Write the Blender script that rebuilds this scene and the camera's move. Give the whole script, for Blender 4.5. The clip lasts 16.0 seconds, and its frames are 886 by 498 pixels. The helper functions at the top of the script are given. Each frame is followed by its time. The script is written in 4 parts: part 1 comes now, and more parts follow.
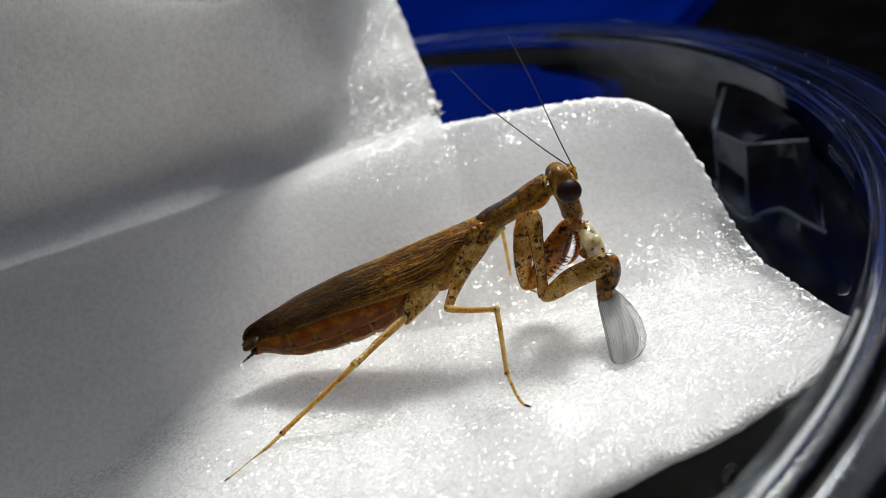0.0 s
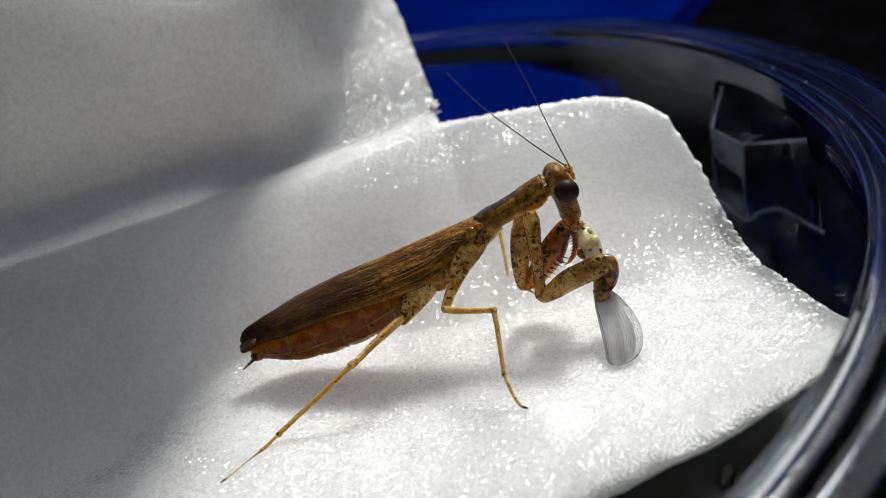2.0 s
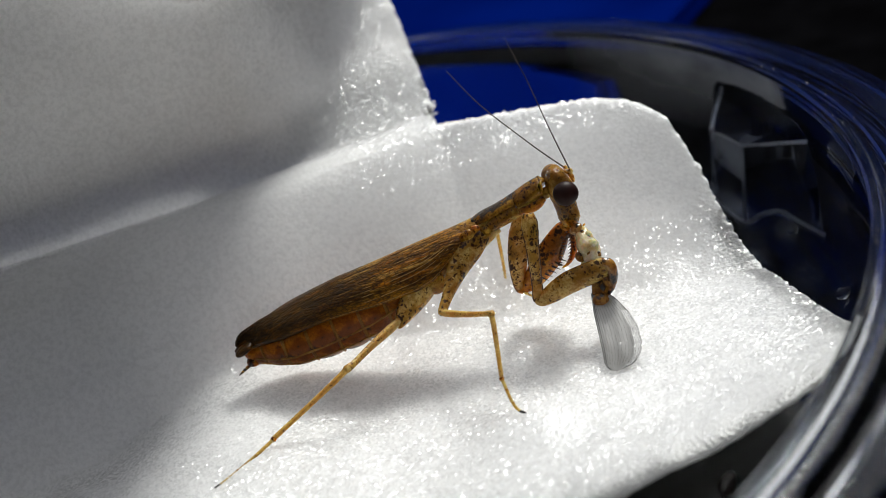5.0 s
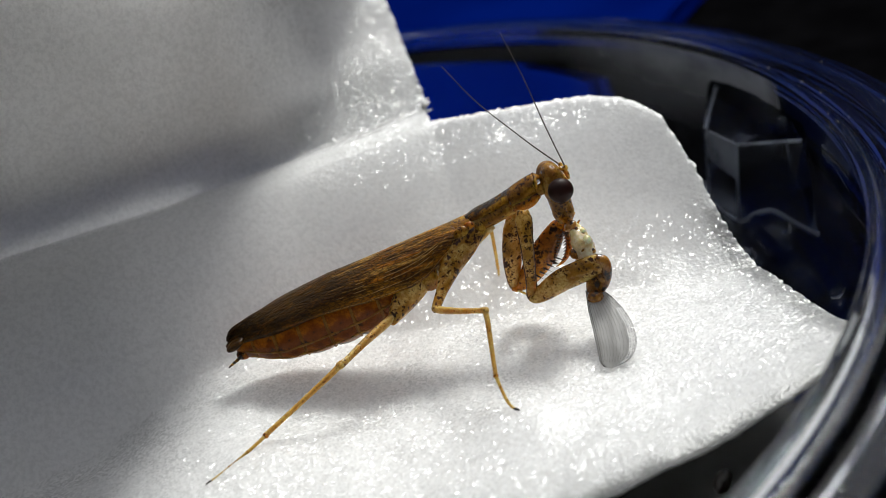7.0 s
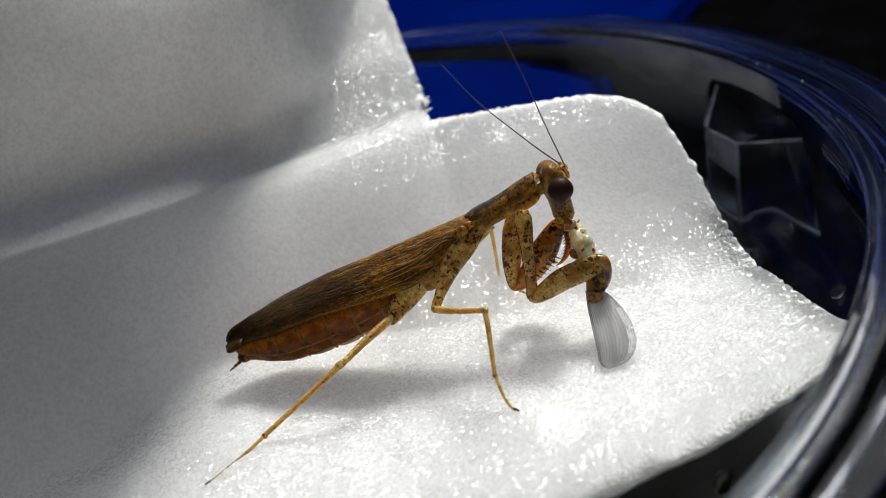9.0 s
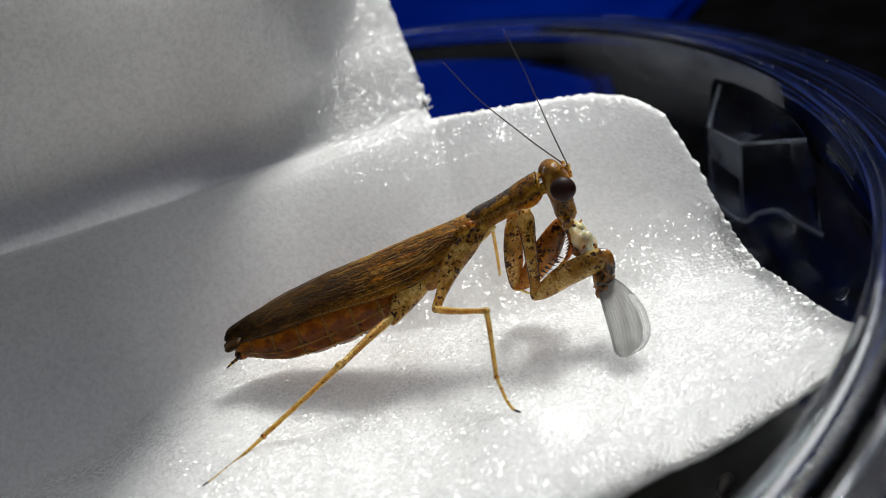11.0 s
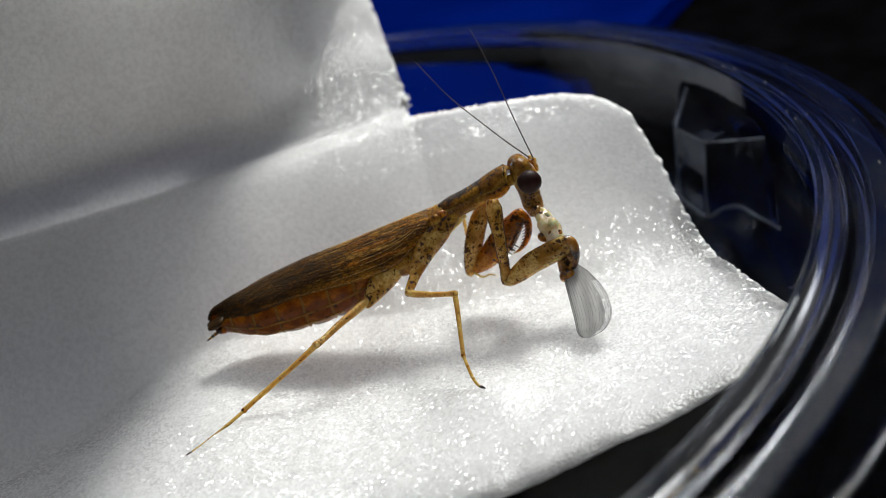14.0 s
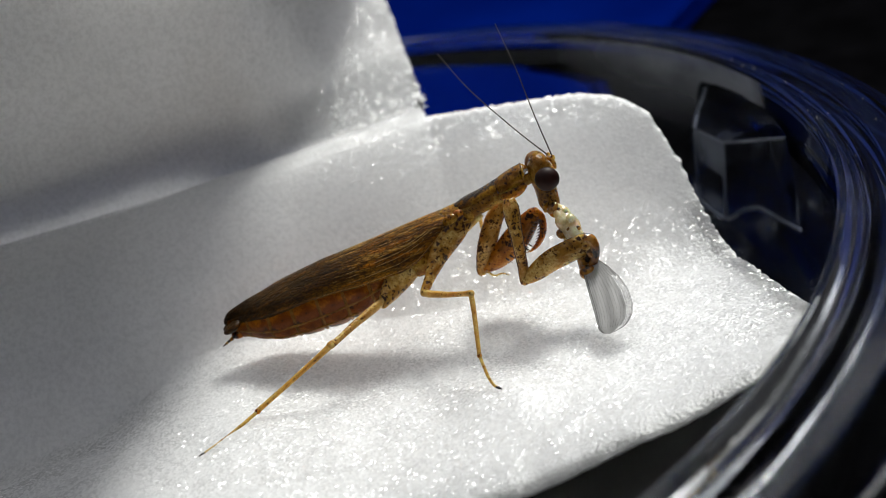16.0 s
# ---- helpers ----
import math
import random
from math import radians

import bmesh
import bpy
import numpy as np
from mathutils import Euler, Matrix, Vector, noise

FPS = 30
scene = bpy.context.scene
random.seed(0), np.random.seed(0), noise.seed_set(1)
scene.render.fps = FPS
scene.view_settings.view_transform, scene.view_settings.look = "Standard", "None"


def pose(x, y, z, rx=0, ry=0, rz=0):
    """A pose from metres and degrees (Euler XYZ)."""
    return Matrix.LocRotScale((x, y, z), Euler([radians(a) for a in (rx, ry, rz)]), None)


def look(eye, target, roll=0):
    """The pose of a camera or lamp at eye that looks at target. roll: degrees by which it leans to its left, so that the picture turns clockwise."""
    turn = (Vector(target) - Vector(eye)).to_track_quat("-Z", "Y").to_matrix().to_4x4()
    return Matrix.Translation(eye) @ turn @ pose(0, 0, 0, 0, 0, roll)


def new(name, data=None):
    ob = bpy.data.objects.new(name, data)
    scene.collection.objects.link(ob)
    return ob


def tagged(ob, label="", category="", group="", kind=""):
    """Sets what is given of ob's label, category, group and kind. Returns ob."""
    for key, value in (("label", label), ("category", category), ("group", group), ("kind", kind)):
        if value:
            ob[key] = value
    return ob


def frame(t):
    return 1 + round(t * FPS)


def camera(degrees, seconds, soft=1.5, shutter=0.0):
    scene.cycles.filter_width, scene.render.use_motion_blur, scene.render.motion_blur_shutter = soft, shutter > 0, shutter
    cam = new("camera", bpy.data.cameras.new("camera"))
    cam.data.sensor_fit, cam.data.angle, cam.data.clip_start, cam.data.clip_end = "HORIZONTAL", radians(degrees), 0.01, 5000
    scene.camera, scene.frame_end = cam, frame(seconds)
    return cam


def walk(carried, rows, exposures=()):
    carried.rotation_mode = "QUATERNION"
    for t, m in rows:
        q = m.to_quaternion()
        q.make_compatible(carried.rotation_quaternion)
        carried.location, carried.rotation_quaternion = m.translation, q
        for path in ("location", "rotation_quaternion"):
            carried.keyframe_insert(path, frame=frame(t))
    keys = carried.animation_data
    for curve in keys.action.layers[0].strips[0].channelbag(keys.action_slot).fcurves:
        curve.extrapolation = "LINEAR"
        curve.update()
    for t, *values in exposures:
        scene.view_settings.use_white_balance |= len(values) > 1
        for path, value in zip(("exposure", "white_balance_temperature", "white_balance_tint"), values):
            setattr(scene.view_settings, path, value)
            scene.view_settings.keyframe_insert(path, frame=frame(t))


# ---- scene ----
cam = camera(36, 16.0, soft=0.8)
PATH = [
    (0, look((-0.002671, -0.093250, 0.055688), (-0.002671, 0.016797, 0.007838), -17.000)),
    (0.5, look((-0.003005, -0.093087, 0.055701), (-0.002750, 0.016918, 0.007755), -16.855)),
    (1, look((-0.002432, -0.093051, 0.056241), (-0.002543, 0.016739, 0.007803), -16.987)),
    (1.5, look((-0.002969, -0.092843, 0.055930), (-0.002464, 0.017022, 0.007665), -16.679)),
    (2, look((-0.002680, -0.092710, 0.056201), (-0.002426, 0.017040, 0.007674), -16.839)),
    (2.5, look((-0.002651, -0.092668, 0.056148), (-0.002389, 0.017127, 0.007722), -16.958)),
    (3, look((-0.002405, -0.092345, 0.056188), (-0.002313, 0.017516, 0.007912), -16.958)),
    (3.5, look((-0.002615, -0.091975, 0.055849), (-0.002345, 0.017929, 0.007672), -16.830)),
    (4, look((-0.002560, -0.091708, 0.055844), (-0.002271, 0.018136, 0.007531), -16.851)),
    (6.5, look((-0.002937, -0.091247, 0.055079), (-0.001659, 0.018559, 0.006695), -16.361)),
    (7, look((-0.003195, -0.091091, 0.055071), (-0.001654, 0.018683, 0.006623), -16.223)),
    (7.5, look((-0.002383, -0.091251, 0.055540), (-0.001734, 0.018376, 0.006741), -16.500)),
    (8, look((-0.002576, -0.090950, 0.055850), (-0.001813, 0.018577, 0.006829), -16.471)),
    (8.5, look((-0.002315, -0.091039, 0.055287), (-0.001726, 0.018683, 0.006698), -16.441)),
    (9, look((-0.002878, -0.090829, 0.055105), (-0.001631, 0.018878, 0.006496), -16.291)),
    (11.5, look((-0.003412, -0.089547, 0.054504), (-0.001655, 0.020076, 0.005721), -15.818)),
    (12, look((-0.003851, -0.089289, 0.053929), (-0.001593, 0.020412, 0.005342), -15.643)),
    (12.5, look((-0.003567, -0.089198, 0.053887), (-0.001568, 0.020516, 0.005319), -15.785)),
    (13, look((-0.004125, -0.089412, 0.053631), (-0.001723, 0.020405, 0.005314), -15.667)),
    (13.5, look((-0.004138, -0.091129, 0.054144), (-0.002063, 0.018521, 0.005434), -15.479)),
    (14, look((-0.001441, -0.097223, 0.054949), (0.000216, 0.012882, 0.007262), -15.545)),
    (14.5, look((-0.002855, -0.097798, 0.055063), (0.000043, 0.012199, 0.007187), -15.218)),
    (15, look((-0.003649, -0.098236, 0.055652), (-0.000922, 0.011867, 0.008008), -15.265)),
    (15.5, look((-0.003107, -0.097561, 0.054174), (-0.001413, 0.013040, 0.007650), -15.350)),
    (16, look((-0.001660, -0.096337, 0.053445), (-0.001138, 0.014329, 0.007047), -15.711)),
]
walk(cam, PATH)
cam.data.dof.use_dof = True
cam.data.dof.focus_distance, cam.data.dof.aperture_fstop = 0.115, 30

# ---- world, sun, exposure ----
SUN = Vector((0.48, 0.73, 1.0)).normalized()
world = bpy.data.worlds.new("sky")
scene.world = world
world.use_nodes = True
wn = world.node_tree.nodes
sky = wn.new("ShaderNodeTexSky")
sky.sky_type = "NISHITA"
sky.sun_disc = False
sky.air_density, sky.dust_density, sky.ozone_density = 0.7, 0.6, 0.3
sky.sun_elevation = math.asin(SUN.z)
sky.sun_rotation = math.atan2(SUN.x, SUN.y)
pale = wn.new("ShaderNodeHueSaturation")
pale.inputs["Saturation"].default_value = 0.12
world.node_tree.links.new(sky.outputs[0], pale.inputs["Color"])
world.node_tree.links.new(pale.outputs[0], wn["Background"].inputs[0])
wn["Background"].inputs[1].default_value = 0.22
sun = new("sun", bpy.data.lights.new("sun", "SUN"))
sun.data.energy, sun.data.angle, sun.data.color = 3.05, radians(11.5), (0.98, 0.985, 0.93)
sun.matrix_world = look(SUN * 2, (0, 0, 0))
scene.view_settings.exposure = 0.0

# ---- helpers of the scene: lengths in millimetres ----
S = 0.001


def mm(*p):
    return Vector(p) * S


def smooth(a, b, x):
    x = min(1.0, max(0.0, (x - a) / (b - a)))
    return x * x * (3 - 2 * x)


def lerp_table(table, x):
    """Value at x of a short table of (x, value), linear between its rows."""
    if x <= table[0][0]:
        return table[0][1]
    for (x0, v0), (x1, v1) in zip(table, table[1:]):
        if x <= x1:
            return v0 + (v1 - v0) * (x - x0) / (x1 - x0)
    return table[-1][1]


ORIGIN = {}


def part(name, bm, material, parent=None, label="", at=(0, 0, 0), soft=True):
    """One mesh object from a bmesh in millimetres of the world; at: its pivot, in the same."""
    me = bpy.data.meshes.new(name)
    o = Vector(at)
    for v in bm.verts:
        v.co = (v.co - o) * S
    bmesh.ops.recalc_face_normals(bm, faces=bm.faces)
    bm.to_mesh(me)
    bm.free()
    if soft:
        me.shade_smooth()
    for m in material if isinstance(material, (list, tuple)) else (material,):
        me.materials.append(m)
    ob = new(name, me)
    ORIGIN[ob] = o
    ob.location = o * S
    if parent:
        ob.parent = parent
        ob.location = (o - ORIGIN[parent]) * S
    if label:
        ob["label"] = label
    return ob


def base(name, at):
    ob = new(name)
    ob.empty_display_size = 0.002
    ORIGIN[ob] = Vector(at)
    ob.location = Vector(at) * S
    return ob


def spline(pts, n):
    """n points on a smooth curve through tuples of any length."""
    pts = [np.array(p, float) for p in pts]
    out = []
    for i in range(n):
        u = i / (n - 1) * (len(pts) - 1)
        k = min(int(u), len(pts) - 2)
        u -= k
        p1, p2 = pts[k], pts[k + 1]
        p0 = pts[k - 1] if k else 2 * p1 - p2
        p3 = pts[k + 2] if k + 2 < len(pts) else 2 * p2 - p1
        out.append(0.5 * (2 * p1 + (p2 - p0) * u + (2 * p0 - 5 * p1 + 4 * p2 - p3) * u * u + (3 * p1 - p0 - 3 * p2 + p3) * u ** 3))
    return out


def loft(bm, rows, n=12, k=24, side=(0, 1, 0), raw=False):
    """A rounded limb through rows of (x, y, z, half width along side, half width across)."""
    pts = [np.array(r, float) for r in rows] if raw else spline(rows, k)
    ref = Vector(side)
    rings = []
    for i, p in enumerate(pts):
        a, b = pts[max(0, i - 1)], pts[min(len(pts) - 1, i + 1)]
        t = Vector(b[:3] - a[:3]).normalized()
        s = (ref - t * ref.dot(t)).normalized()
        u = t.cross(s)
        c = Vector(p[:3])
        ring = []
        for j in range(n):
            q = 2 * math.pi * j / n
            ring.append(bm.verts.new(c + s * max(p[3], 0.01) * math.cos(q) + u * max(p[4], 0.01) * math.sin(q)))
        rings.append(ring)
    for r0, r1 in zip(rings, rings[1:]):
        for j in range(n):
            bm.faces.new((r0[j], r0[(j + 1) % n], r1[(j + 1) % n], r1[j]))
    bm.faces.new(rings[0][::-1])
    bm.faces.new(rings[-1])
    return bm


def ball(bm, c, rx, ry, rz, turn=None, u=24, v=16):
    m = Matrix.Translation(Vector(c)) @ (turn.to_4x4() if turn else Matrix()) @ Matrix.Diagonal((rx, ry, rz, 1))
    bmesh.ops.create_uvsphere(bm, u_segments=u, v_segments=v, radius=1.0, matrix=m)
    return bm


def spike(bm, a, b, r, n=6):
    loft(bm, [(*a, r, r), (*[(p + q) / 2 for p, q in zip(a, b)], r * 0.6, r * 0.6), (*b, 0.012, 0.012)], n=n, raw=True, side=(0.1, 1, 0.2))


# ---- materials ----
class Mat:
    """A node material with short ways to add nodes."""

    def __init__(self, name):
        self.m = bpy.data.materials.new(name)
        self.m.use_nodes = True
        self.t = self.m.node_tree
        self.p = self.t.nodes["Principled BSDF"]
        self.co = self.t.nodes.new("ShaderNodeTexCoord").outputs["Object"]

    def node(self, kind, **ins):
        nd = self.t.nodes.new(kind)
        for k, v in ins.items():
            self.put(nd.inputs[k.replace("_", " ")], v)
        return nd

    def put(self, socket, v):
        if hasattr(v, "links"):
            self.t.links.new(v, socket)
        else:
            socket.default_value = v

    def noise(self, scale, detail=4.0, rough=0.55, stretch=None):
        co = self.co
        if stretch:
            mp = self.node("ShaderNodeMapping", Vector=self.co, Scale=stretch)
            co = mp.outputs[0]
        return self.node("ShaderNodeTexNoise", Vector=co, Scale=scale, Detail=detail, Roughness=rough).outputs["Fac"]

    def cells(self, scale, feature="F1", stretch=None, randomness=1.0):
        co = self.co
        if stretch:
            co = self.node("ShaderNodeMapping", Vector=self.co, Scale=stretch).outputs[0]
        nd = self.node("ShaderNodeTexVoronoi", Vector=co, Scale=scale, Randomness=randomness)
        nd.feature = feature
        return nd.outputs["Distance"]

    def ramp(self, fac, *stops):
        nd = self.node("ShaderNodeValToRGB", Fac=fac)
        el = nd.color_ramp.elements
        while len(el) < len(stops):
            el.new(0.5)
        for e, (pos, col) in zip(el, stops):
            e.position = pos
            e.color = (*col, 1) if len(col) == 3 else col
        return nd.outputs["Color"]

    def mix(self, fac, a, b, blend="MIX"):
        nd = self.t.nodes.new("ShaderNodeMix")
        nd.data_type, nd.blend_type = "RGBA", blend
        for socket, v in ((nd.inputs["Factor"], fac), (nd.inputs["A"], a), (nd.inputs["B"], b)):
            if isinstance(v, tuple) and len(v) == 3:
                v = (*v, 1)
            for s in [q for q in nd.inputs if q.name == socket.name and q.type == ("VALUE" if socket.name == "Factor" else "RGBA")][:1]:
                self.put(s, v)
        return [q for q in nd.outputs if q.type == "RGBA"][0]

    def math(self, op, a, b=0.0):
        nd = self.t.nodes.new("ShaderNodeMath")
        nd.operation = op
        self.put(nd.inputs[0], a)
        self.put(nd.inputs[1], b)
        return nd.outputs[0]

    def madd(self, a, b, c):
        nd = self.t.nodes.new("ShaderNodeMath")
        nd.operation = "MULTIPLY_ADD"
        for i, v in enumerate((a, b, c)):
            self.put(nd.inputs[i], v)
        return nd.outputs[0]

    def bump(self, height, distance, strength=1.0, after=None):
        nd = self.node("ShaderNodeBump", Height=height, Distance=distance, Strength=strength)
        if after:
            self.t.links.new(after, nd.inputs["Normal"])
        return nd.outputs[0]

    def set(self, **ins):
        for k, v in ins.items():
            if isinstance(v, tuple) and len(v) == 3 and "Color" in k:
                v = (*v, 1)
            self.put(self.p.inputs[k.replace("_", " ")], v)
        return self.m


def foam_material():
    a = Mat("white_foam")
    col = a.ramp(a.noise(90, 4), (0.35, (0.89, 0.888, 0.885)), (0.65, (0.93, 0.928, 0.925)))
    grain = a.ramp(a.noise(2300, 3, 0.7), (0.36, (0.88,) * 3), (0.58, (1.0,) * 3))
    col = a.mix(1.0, col, grain, "MULTIPLY")
    # the glossy skin, dulled in patches
    sep = a.node("ShaderNodeSeparateXYZ", Vector=a.co)
    up = sep.outputs[2]
    # it is whole where the sheet lies flat and along its rim, and stretched dull on the bend
    skin = a.ramp(a.madd(up, 50.0, 0.1), (0.15, (1.0,) * 3), (0.26, (0.06,) * 3), (0.52, (0.06,) * 3), (0.60, (0.9,) * 3))
    skin = a.math("MULTIPLY", skin, a.ramp(a.noise(260, 4, 0.6), (0.34, (0.4,) * 3), (0.58, (1.0,) * 3)))
    # pulled smooth along the fold, away from the torn end
    keep = a.math("MAXIMUM", a.ramp(a.madd(up, 50.0, 0.1), (0.2, (1.0,) * 3), (0.3, (0.1,) * 3), (0.72, (0.1,) * 3), (0.84, (1.0,) * 3)), a.ramp(a.madd(sep.outputs[0], 50.0, 1.0), (0.40, (0.1,) * 3), (0.75, (1.0,) * 3)))
    skin = a.math("MULTIPLY", skin, keep)
    # the front rim is cut through, so it has no skin
    cut = a.madd(sep.outputs[0], -50.0, a.madd(sep.outputs[1], 125.0, 1.9))
    skin = a.math("MULTIPLY", skin, a.ramp(cut, (0.25, (0.05,) * 3), (0.75, (1.0,) * 3)))
    b = a.bump(a.noise(160, 3), 0.0005, 0.2)
    b = a.bump(a.noise(1300, 3, 0.6), 0.00018, 0.16, b)
    b = a.bump(a.cells(2900), 0.0001, 0.34, b)
    b = a.bump(a.noise(6000, 3), 0.00005, 0.5, b)

    def facets(scale, tilt):
        """Tiny skin facets, each with a tilt of its own, that sparkle in the sun."""
        warp = a.node("ShaderNodeTexNoise", Vector=a.co, Scale=scale * 1.2, Detail=2.0).outputs["Color"]
        at = a.t.nodes.new("ShaderNodeVectorMath")
        at.operation = "MULTIPLY_ADD"
        a.put(at.inputs[0], warp)
        at.inputs[1].default_value = (0.28 / scale,) * 3
        a.put(at.inputs[2], a.node("ShaderNodeMapping", Vector=a.co, Scale=(1.0, 0.8, 0.9)).outputs[0])
        cell = a.node("ShaderNodeTexVoronoi", Vector=at.outputs[0], Scale=scale)
        off = a.t.nodes.new("ShaderNodeVectorMath")
        off.operation = "MULTIPLY_ADD"
        a.put(off.inputs[0], cell.outputs["Color"])
        off.inputs[1].default_value, off.inputs[2].default_value = (2 * tilt,) * 3, (-tilt,) * 3
        add = a.t.nodes.new("ShaderNodeVectorMath")
        add.operation = "ADD"
        a.put(add.inputs[0], off.outputs[0])
        a.put(add.inputs[1], b)
        unit = a.t.nodes.new("ShaderNodeVectorMath")
        unit.operation = "NORMALIZE"
        a.put(unit.inputs[0], add.outputs[0])
        return unit.outputs[0]

    a.set(Base_Color=col, Roughness=0.32, Normal=b, Subsurface_Weight=1.0, Subsurface_Radius=(1.0, 1.0, 1.0), Subsurface_Scale=0.006, Specular_IOR_Level=0.4,
          Coat_Weight=skin, Coat_Roughness=0.19, Coat_IOR=1.6, Coat_Normal=facets(5200.0, 0.52))
    return a.m


def chitin(name, pale, brown, dark, spots=1500, amount=0.45, glow=0.5, rough=0.28, stretch=None, shine=0.2, coat=0.16):
    """Speckled insect skin that lets some light through."""
    a = Mat(name)
    col = a.ramp(a.noise(650, 5, 0.6, stretch), (0.34, tuple(q * 0.5 for q in brown)), (0.47, brown), (0.60, pale))
    col = a.mix(a.ramp(a.noise(4200, 3, 0.6), (0.40, (0.7,) * 3), (0.52, (0,) * 3)), col, brown)
    # round spots in clusters, each with a rusty fringe
    wob = a.node("ShaderNodeTexNoise", Vector=a.co, Scale=2600.0, Detail=2.0).outputs["Color"]
    shift = a.t.nodes.new("ShaderNodeVectorMath")
    shift.operation = "MULTIPLY_ADD"
    a.put(shift.inputs[0], wob)
    shift.inputs[1].default_value = (0.0007, 0.0007, 0.0007)
    a.put(shift.inputs[2], a.co)
    vor = a.node("ShaderNodeTexVoronoi", Vector=shift.outputs[0], Scale=spots)
    size = a.madd(a.noise(480, 3, 0.6, stretch), 1.5, -0.75)
    near = a.math("ADD", vor.outputs["Distance"], size)
    rust = tuple((p * 0.35 + q * 0.65) for p, q in zip(brown, dark))
    col = a.mix(a.ramp(near, (amount - 0.16, (1, 1, 1)), (amount - 0.02, (0, 0, 0))), col, rust)
    col = a.mix(a.ramp(near, (amount - 0.24, (1, 1, 1)), (amount - 0.15, (0, 0, 0))), col, dark)
    b = a.bump(vor.outputs["Distance"], 0.00012, 0.35, a.bump(a.noise(3500, 4), 0.00008, 0.8))
    a.set(Base_Color=col, Roughness=rough, Normal=b, Subsurface_Weight=glow, Subsurface_Radius=(1.0, 0.7, 0.35), Subsurface_Scale=0.0015,
          Specular_IOR_Level=shine * 0.7, Coat_Weight=coat, Coat_Roughness=0.12)
    return a.m


def plain(name, col, rough=0.4, metal=0.0, grain=2000, depth=0.00005, vary=0.3):
    a = Mat(name)
    c = a.ramp(a.noise(grain * 0.3, 4), (0.3, tuple(q * (1 - vary) for q in col)), (0.7, tuple(min(1, q * (1 + vary)) for q in col)))
    a.set(Base_Color=c, Roughness=rough, Metallic=metal, Normal=a.bump(a.noise(grain, 4), depth, 0.6))
    return a.m


def clear_material():
    a = Mat("clear_plastic")
    a.set(Base_Color=(0.92, 0.95, 0.985), Roughness=a.ramp(a.noise(60, 5), (0.40, (0.03,) * 3), (0.75, (0.10,) * 3)), Transmission_Weight=1.0, IOR=1.26,
          Normal=a.bump(a.noise(90, 2), 0.0003, 0.12))
    return a.m


def membrane_material(name, cover):
    a = Mat(name)
    ridge = a.noise(7000, 2, 0.5, (1.0, 0.08, 0.16))
    wrinkle = a.noise(6500, 3, 0.6, (1.0, 0.3, 0.5))
    lines = a.math("MULTIPLY", a.ramp(ridge, (0.40, (0,) * 3), (0.56, (1,) * 3)), a.ramp(wrinkle, (0.36, (0.35,) * 3), (0.58, (1,) * 3)))
    col = a.mix(lines, (0.28, 0.275, 0.265), (0.325, 0.32, 0.31))
    alpha = a.math("MULTIPLY", cover, a.math("ADD", a.math("MULTIPLY", a.noise(350, 4), 0.25), a.mix(lines, (0.80,) * 3, (0.74,) * 3)))
    a.set(Base_Color=col, Roughness=0.3, Alpha=alpha, Normal=a.bump(ridge, 0.00005, 0.45), Specular_IOR_Level=0.3)
    return a.m


